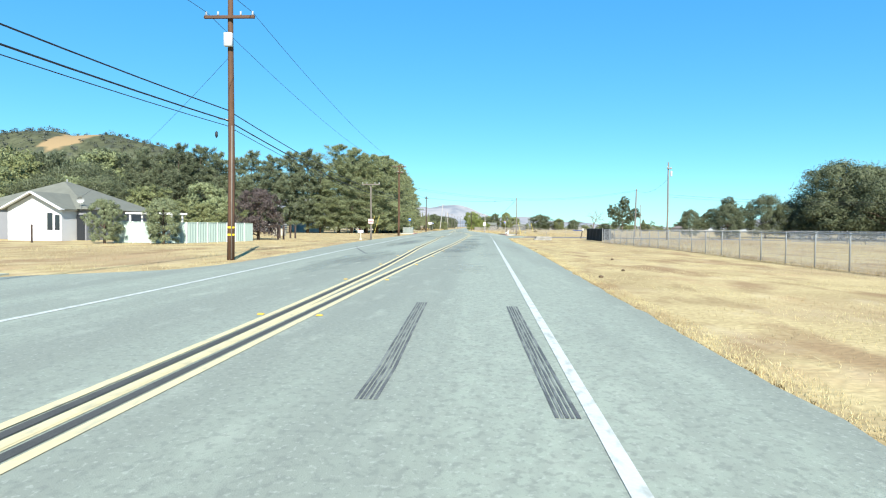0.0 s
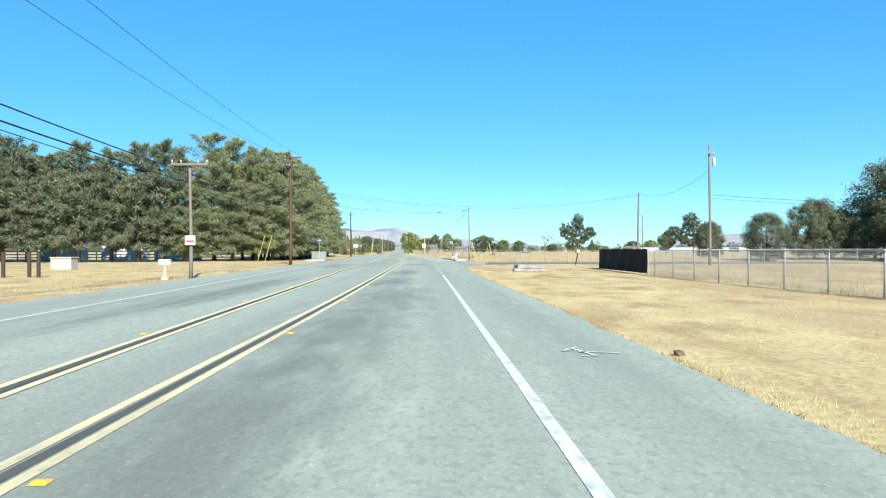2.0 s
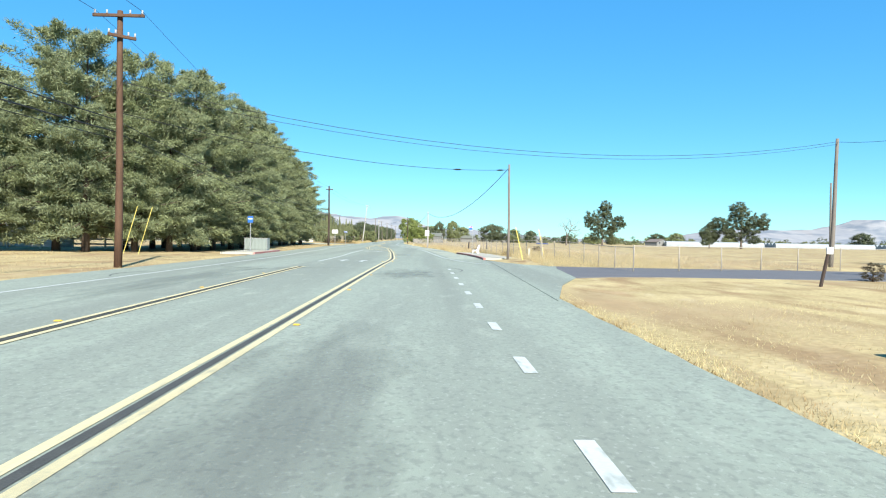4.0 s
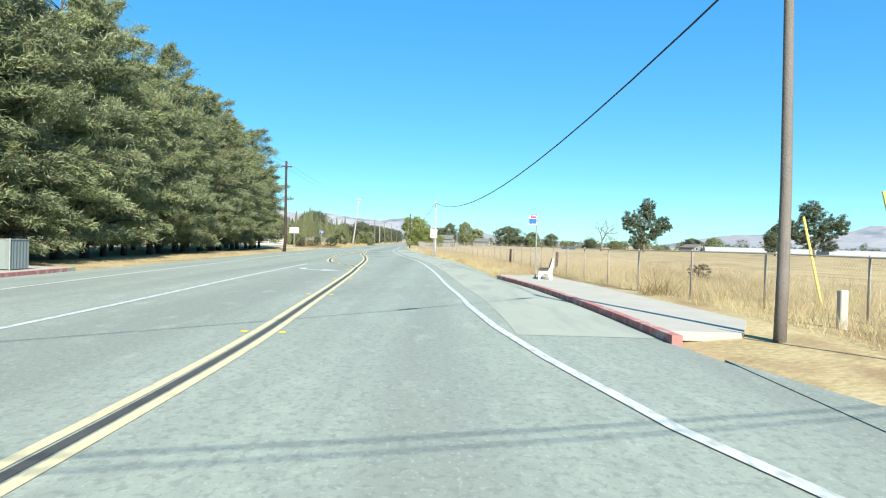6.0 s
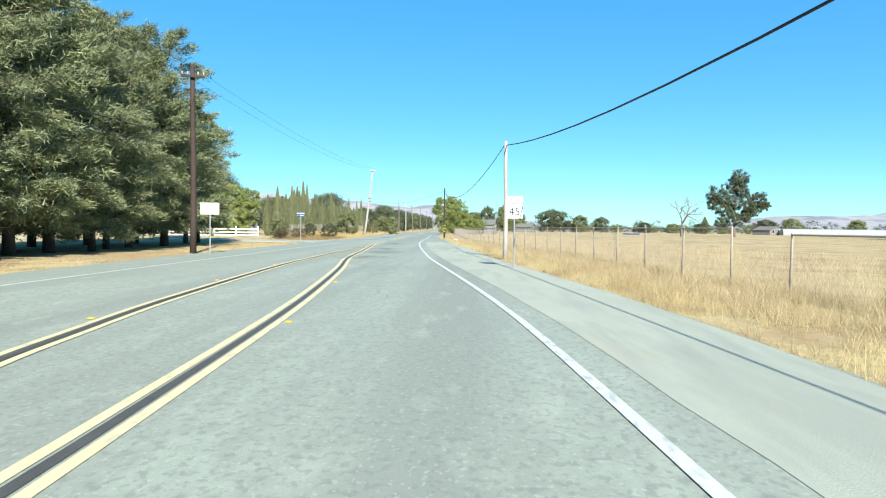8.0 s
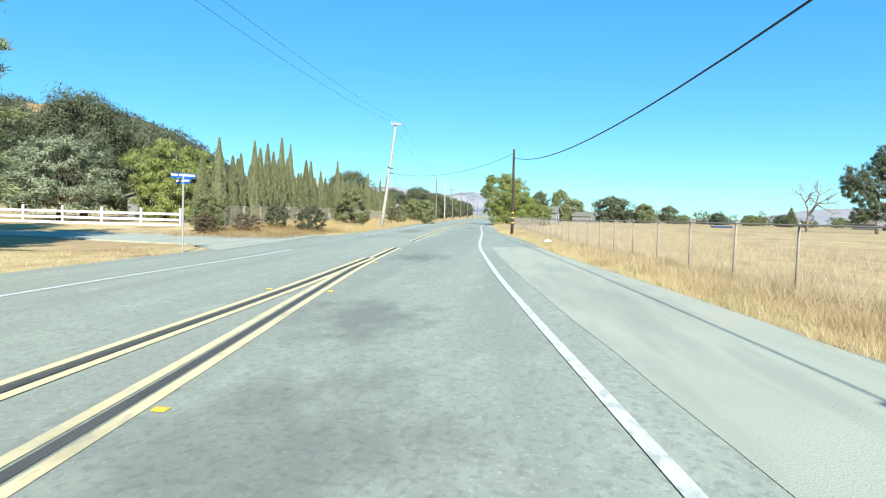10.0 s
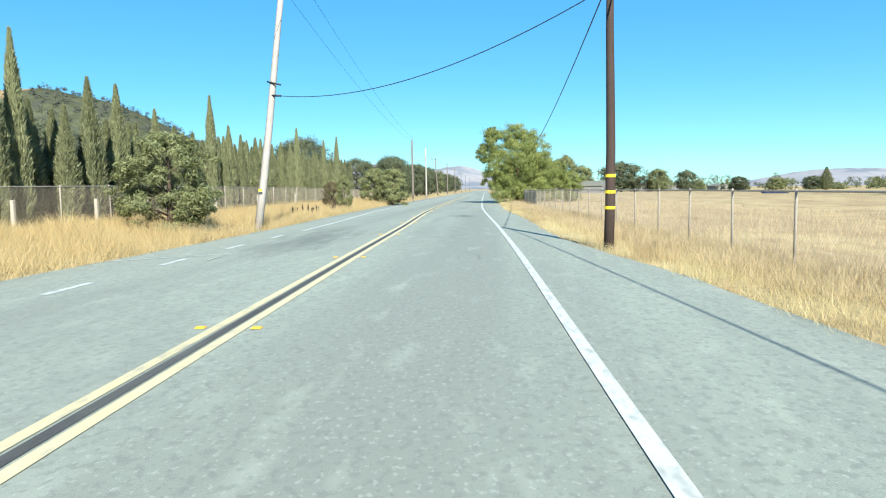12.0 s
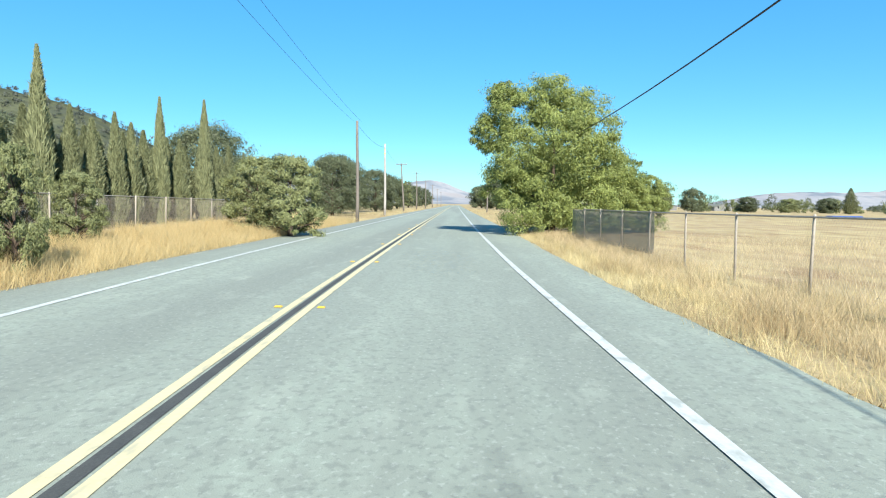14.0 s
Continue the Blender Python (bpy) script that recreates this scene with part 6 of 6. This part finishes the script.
# shrubs
SHRUB = [round_tree_meshes(81, 3, 1.4, 0.02, leaf_bush, 170, 150, 0.048), round_tree_meshes(82, 3, 1.4, 0.02, leaf_oak, 170, 150, 0.048), round_tree_meshes(83, 2, 1.1, 0.02, leaf_dry, 80, 90, 0.04), round_tree_meshes(84, 4, 2.2, 0.3, leaf_purple, 160, 110, 0.075), round_tree_meshes(85, 3, 1.4, 0.02, leaf_sheoak, 170, 150, 0.048)]
for kind, x, y, s, sz, label in [(4, -26.9, 46.2, 0.86, 1.08, "rounded grey-green shrub before the house"), (4, -22.6, 46.2, 1.0, 1.12, "rounded grey-green shrub at the garden fence"), (3, -21.2, 62, 1.0, 1.2, "purple-leaved small tree at the gate"), (0, -25, 66, 1.3, 1.2, "green shrub beyond the garden fence"), (0, -29, 68, 1.4, 1.2, "green shrub beyond the garden fence"), (0, -33, 69, 1.4, 1.3, "green shrub beyond the garden fence"),
                              (1, -18.0, 224.6, 0.66, 0.56, "dark green shrub in dry grass"), (1, -20.2, 224.4, 0.55, 0.5, "dark green shrub in dry grass"), (0, -22.0, 218, 0.75, 0.7, "olive shrub at the street corner"), (0, -18.3, 237.8, 1.25, 1.08, "dark green shrub in tall dry grass"), (0, -17.95, 262.6, 0.47, 0.82, "olive green shrub in tall dry grass"), (2, -18.9, 263.4, 0.8, 1.0, "dry brown shrub in tall grass"), (0, -17.0, 279.0, 1.15, 1.18, "rounded olive shrub at the roadside"), (0, -19.0, 281, 1.1, 1.15, "rounded olive shrub at the roadside"), (0, -20.2, 268.5, 0.55, 0.7, "olive green shrub in tall dry grass"), (2, -21.4, 216.5, 0.7, 0.6, "dry brown shrub on the bank"), (2, -20.2, 219.5, 0.8, 0.5, "dry brown shrub on the bank"),
                              (2, 18.5, 101, 0.5, 0.4, "dry brown weed beside the side road"), (0, -21.3, 246, 0.5, 0.5, "small olive shrub at the fence"), (2, 9.8, 135, 0.4, 0.35, "olive weed in the dry field")]:
    grow("shrub%d" % kind, SHRUB[kind], x, y, 53.0 * x, s, sz, label, "shrub")

# ---- dry grass ----
def grass(name, count, y0, y1, left, right, hmin, hmax, mat, label, seed, lean=0.5, width=0.0034, bare=2.0, patch=None):
    """Straw blades in a strip between two curves, one narrow triangle each; patch: a trodden bare oval (x, y, half width, half length)."""
    rg = np.random.default_rng(seed)
    ys_ = rg.uniform(y0, y1, count)
    u = rg.uniform(0, 1, count)
    table = np.arange(y0, y1 + 1.0, 1.0)
    lt, rt = np.array([left(v) for v in table]), np.array([right(v) for v in table])
    l, r = np.interp(ys_, table, lt), np.interp(ys_, table, rt)
    xs_ = l + (r - l) * u
    open_soil = np.sin(xs_ * 0.9 + 2 * np.sin(ys_ * 0.23 + seed)) * np.sin(ys_ * 0.37 + xs_ * 0.45 + seed) + 0.5 * np.sin(xs_ * 2.7 - ys_ * 0.8) * np.sin(ys_ * 1.9)
    keep = open_soil + 0.35 * rg.normal(size=count) < bare
    if patch:
        keep &= ((xs_ - patch[0]) / patch[2]) ** 2 + ((ys_ - patch[1]) / patch[3]) ** 2 > 1 + 0.3 * rg.normal(size=count)
    xs_, ys_ = xs_[keep], ys_[keep]
    count = len(xs_)
    clump = np.sin(xs_ * 2.1 + seed) * np.sin(ys_ * 1.7 + seed) * 0.5 + 0.5
    hh = rg.uniform(hmin, hmax, count) * (0.55 + 0.6 * clump)
    base = np.array([bank(float(a), float(b)) for a, b in zip(xs_, ys_)])
    ang = rg.uniform(0, 2 * math.pi, count)
    wx, wy = np.cos(ang) * width * (0.6 + hh * 2.2), np.sin(ang) * width * (0.6 + hh * 2.2)
    tx, ty = rg.normal(size=count) * lean * hh, rg.normal(size=count) * lean * hh
    v = np.stack([np.stack([xs_ - wx, ys_ - wy, base - 0.02], 1), np.stack([xs_ + wx, ys_ + wy, base - 0.02], 1), np.stack([xs_ + tx, ys_ + ty, base + hh], 1)], 1).reshape(-1, 3)
    me = bpy.data.meshes.new(name)
    me.vertices.add(3 * count)
    me.vertices.foreach_set("co", v.ravel())
    me.loops.add(3 * count)
    me.loops.foreach_set("vertex_index", np.arange(3 * count))
    me.polygons.add(count)
    me.polygons.foreach_set("loop_start", np.arange(count) * 3)
    me.update()
    me.materials.append(mat)
    return solid(name, me, mat, label, "grass", kind="stuff")


AR, AL, FF = curve_of(ASPHALT_RIGHT), curve_of(ASPHALT_LEFT), curve_of(FENCE_FIELD)
grass("verge_grass", 90000, -2, 90, curve_of(ASPHALT_RIGHT, -0.12), lambda y: 12.8, 0.02, 0.07, straw_bright, "short mown dry straw grass on the verge", 1, 0.9, 0.008, 0.25)
grass("edge_grass", 30000, -2, 92, curve_of(ASPHALT_RIGHT, -0.14), curve_of(ASPHALT_RIGHT, 0.6), 0.015, 0.055, straw_bright, "dry straw along the asphalt edge", 2, 0.7, 0.007)
grass("edge_debris", 9000, -2, 92, curve_of(ASPHALT_RIGHT, -0.22), curve_of(ASPHALT_RIGHT, 0.12), 0.01, 0.05, straw_brown, "dark dry leaf litter along the asphalt edge", 21, 1.2, 0.016)
grass("edge_debris", 12000, 141, 284, curve_of(ASPHALT_RIGHT, -0.3), curve_of(ASPHALT_RIGHT, 0.1), 0.01, 0.06, straw_brown, "dark dry leaf litter along the asphalt edge", 22, 1.2, 0.016)
grass("weed_clump", 80, 128.3, 129.4, lambda y: 5.9, lambda y: 6.6, 0.3, 0.8, straw_brown, "dry brown weeds at the end of the pavement", 23, 0.5, 0.006)
grass("fence_grass", 9000, -2, 76, lambda y: 12.7, lambda y: 14.6, 0.1, 0.35, straw_brown, "dry brown weeds under the yard fence", 3)
grass("field_grass", 60000, 110, 150, lambda y: spline(KERB, min(y, 142)) + 2.6, lambda y: spline(FENCE_FIELD, y) + 6, 0.15, 0.5, straw, "tall dry straw grass by the field fence", 4)
def between(f, hem=0.0):
    return lambda y: spline(ASPHALT_RIGHT, y) + hem + f * (spline(FENCE_FIELD, y) - spline(ASPHALT_RIGHT, y))


grass("field_grass", 80000, 141, 284, between(0.0, -0.12), between(0.4), 0.06, 0.32, straw_bright, "pale straw grass along the asphalt edge", 5, bare=0.55)
grass("field_grass", 130000, 141, 284, between(0.25), between(1.0, 0.5), 0.1, 0.38, straw, "tall dry straw grass by the field fence", 6, bare=0.5)
grass("field_grass", 90000, 141, 284, between(0.4), between(1.0, 0.9), 0.14, 0.46, straw_tan, "tall tan dry grass by the field fence", 31, bare=0.4)
grass("field_grass", 110000, 112, 282, curve_of(FENCE_FIELD, 0.6), curve_of(FENCE_FIELD, 14), 0.15, 0.45, straw_tan, "dry tan grass inside the field", 7)
grass("bank_grass", 140000, 226, 300, lambda y: -21.8, curve_of(ASPHALT_LEFT, 0.1), 0.25, 0.62, straw_gold, "tall golden grass on the bank", 8, patch=(-18.0, 239.6, 1.9, 2.2))
grass("bank_grass", 16000, 213, 228, lambda y: -22.0, lambda y: -16.4, 0.08, 0.42, straw_brown, "dry brown weeds on the bare bank", 9)
grass("verge_grass", 40000, 20, 118, lambda y: -26, curve_of(ASPHALT_LEFT, 0.1), 0.04, 0.16, straw, "short dry straw grass beside the road", 10, 0.8, 0.009, 0.4)
grass("verge_grass", 14000, 138, 204, lambda y: -19, curve_of(ASPHALT_LEFT, 0.1), 0.04, 0.14, straw, "short dry straw grass under the trees", 11, 0.8, 0.009)
grass("yard_grass", 20000, 0, 96, lambda y: 14.6, lambda y: 34, 0.1, 0.35, straw_brown, "dry brown weeds inside the yard", 12)
grass("roadside_grass", 24000, 284, 420, lambda y: spline(ASPHALT_RIGHT, y) - 0.1, lambda y: spline(ASPHALT_RIGHT, y) + 6, 0.1, 0.4, straw, "dry straw grass beside the far road", 13)
grass("roadside_grass", 24000, 300, 420, lambda y: spline(ASPHALT_LEFT, y) - 6, lambda y: spline(ASPHALT_LEFT, y) + 0.1, 0.1, 0.4, straw, "dry straw grass beside the far road", 14)
weed = mesh_from("dry_stalk", tube_bm([(0, 0, -0.05), (0.02, 0, 0.3), (0.01, 0.02, 0.42)], [0.012, 0.035, 0.012], 5), pole_dark)
rng = np.random.default_rng(3)
for k in range(18):
    x, y = (-17.9 + rng.normal() * 0.3, 250.5 + rng.uniform(0, 5)) if k < 14 else (-17.6, 258 + rng.normal() * 0.4)
    ob = new("dry_stalk", weed)
    ob.matrix_basis = at(float(x), float(y), bank(float(x), float(y)) + 0.1, float(rng.uniform(0, 360)), float(rng.uniform(0.8, 1.3)))
    tagged(ob, "dark brown dried seed stalk in golden grass", "dry stalk", "dried stalks")
for x, y in ((3.6, 20.8), (4.9, 24), (2.55, 60), (6.0, 32), (3.4, 45), (-6.2, 243.5), (0.6, 170)):
    bm = bmesh.new()
    bmesh.ops.create_icosphere(bm, subdivisions=1, radius=0.09)
    for v in bm.verts:
        v.co *= 0.75 + 0.5 * abs(noise.noise(v.co * 9 + Vector((x, y, 0))))
        v.co.z *= 0.6
    solid("clod", bm, red_soil, "small dark clod of earth on the verge", "clod", m=at(x, y, bank(x, y) + 0.03))

# ---- hills ----
wood_hill = material("wooded_hill", (0.051, 0.060, 0.037), 1, 0, 0.3, 0.02, 0.12, 0, (0.090, 0.096, 0.057), 0.0)
mix_layer(wood_hill, (0.236, 0.180, 0.105), 0.007, 0.68, 0.72, (1, 1, 1), 0.9)
mix_layer(wood_hill, (0.062, 0.071, 0.053), 0.03, 0.5, 0.58, (1, 1, 1), 0.8)
# Distance haze is painted into these blue-grey base colours and patches.
haze_tinted_hill = material("haze_tinted_hill", (0.245, 0.26, 0.285), 1, 0, 0.12, 0.003, 0.02, 0, (0.30, 0.295, 0.285), 0.0)
mix_layer(haze_tinted_hill, (0.126, 0.159, 0.193), 0.006, 0.5, 0.62, (1, 1, 1), 0.7)
mix_layer(haze_tinted_hill, (0.285, 0.259, 0.243), 0.004, 0.58, 0.68, (1, 1, 1), 0.6)


def clearing(m, centre, size, colour):
    """A bare golden clearing of rough outline at one place on the hill."""
    nt = m.node_tree
    p = nt.nodes["Principled BSDF"]
    src = p.inputs["Base Color"].links[0].from_socket
    tc, n = nt.nodes.new("ShaderNodeTexCoord"), nt.nodes.new("ShaderNodeTexNoise")
    n.inputs["Scale"].default_value = 0.03
    mp = nt.nodes.new("ShaderNodeMapping")
    mp.inputs["Location"].default_value = [-c / z for c, z in zip(centre, size)]
    mp.inputs["Scale"].default_value = [1 / z for z in size]
    ln = nt.nodes.new("ShaderNodeVectorMath")
    ln.operation = "LENGTH"
    add = nt.nodes.new("ShaderNodeMath")
    r = nt.nodes.new("ShaderNodeMapRange")
    r.inputs["From Min"].default_value, r.inputs["From Max"].default_value = 1.55, 1.35
    mx = nt.nodes.new("ShaderNodeMix")
    mx.data_type = "RGBA"
    mx.inputs[7].default_value = (*colour, 1)
    nt.links.new(tc.outputs["Object"], mp.inputs[0])
    nt.links.new(tc.outputs["Object"], n.inputs["Vector"])
    nt.links.new(mp.outputs[0], ln.inputs[0])
    nt.links.new(ln.outputs["Value"], add.inputs[0])
    nt.links.new(n.outputs["Fac"], add.inputs[1])
    nt.links.new(add.outputs[0], r.inputs[0])
    nt.links.new(r.outputs[0], mx.inputs[0])
    nt.links.new(src, mx.inputs[6])
    nt.links.new(mx.outputs[2], p.inputs["Base Color"])


clearing(wood_hill, (-806, 1275, 150), (42, 80, 400), (0.26, 0.19, 0.105))


def hill_woods(points):
    """Oak woods over the hill, with bare golden patches left open."""
    rg = np.random.default_rng(77)
    cs = []
    for x, y, z in points:
        if z > 20 and y < 1700 and noise.noise((x / 150, y / 150, 4)) < 0.42 and math.hypot((x + 806) / 40, (y - 1275) / 80) > 1:
            for _ in range(2):
                r = rg.uniform(3.5, 7)
                cs.append((x + rg.uniform(-12, 12), y + rg.uniform(-12, 12), z + r * 0.6, r))
    block, step = sprays(rg, cs, 1.7, 34, 0.4, 0.1, 1.5, 0.8, True, 0.0)
    solid("hill_woods", leaf_mesh("hill_woods", block, step, leaf_hill), leaf_hill, "dark green oak woods over the far hill", "woods", kind="stuff")


# Greens are greyed so the leaf colour itself carries the air haze.
leaf_hill = leaf_material("leaf_hill", (0.050, 0.060, 0.048), (0.100, 0.107, 0.083), 0.15, 0.01)


def hill(name, x0, x1, y0, y1, step, height, mat, label):
    xs_, ys_ = np.arange(x0, x1 + step, step), np.arange(y0, y1 + step, step)
    v = []
    for y in ys_:
        for x in xs_:
            edge = min(1, (x - x0) / (0.15 * (x1 - x0)), (x1 - x) / (0.15 * (x1 - x0)), (y - y0) / (0.3 * (y1 - y0)))
            v.append((x, y, -2 + max(0, edge) * height(x, y) * (1 + 0.16 * noise.fractal((x / 260, y / 260, 1), 1.0, 2.0, 4))))
    n_ = len(xs_)
    f_ = [(j * n_ + i, j * n_ + i + 1, (j + 1) * n_ + i + 1, (j + 1) * n_ + i) for j in range(len(ys_) - 1) for i in range(n_ - 1)]
    if mat is wood_hill:
        hill_woods(v)
    ob = solid(name, raw_mesh(name, v, f_, mat), mat, label, "hill", kind="structure")
    for p in ob.data.polygons:
        p.use_smooth = True
    return ob


def bump(x, y, cx, cy, sx, sy, h):
    return h * math.exp(-((x - cx) / sx) ** 2 - ((y - cy) / sy) ** 2)


hill("backdrop_wooded_hill", -1900, -330, 750, 2300, 24, lambda x, y: bump(x, y, -1150, 1500, 360, 350, 118) + bump(x, y, -730, 1350, 290, 300, 150) + bump(x, y, -1500, 1400, 400, 400, 130), wood_hill, "wooded dark green hill with a bare golden patch")
hill("backdrop_far_hill", -2600, 1500, 3400, 4800, 40, lambda x, y: bump(x, y, -600, 4250, 330, 350, 105) + bump(x, y, -170, 4280, 230, 350, 100) + bump(x, y, 230, 4320, 120, 330, 40) + bump(x, y, 480, 4400, 300, 350, 26) + bump(x, y, -1150, 4300, 420, 400, 130) + bump(x, y, -1800, 4300, 500, 400, 150) + 18, haze_tinted_hill, "tan and blue distant mountain range with haze in its colour")
hill("backdrop_far_hill", 1100, 4200, 3400, 4800, 50, lambda x, y: bump(x, y, 2850, 4250, 480, 400, 150) + bump(x, y, 3700, 4200, 500, 400, 140) + bump(x, y, 1950, 4250, 420, 400, 80) + 14, haze_tinted_hill, "tan distant mountain range with haze in its colour")
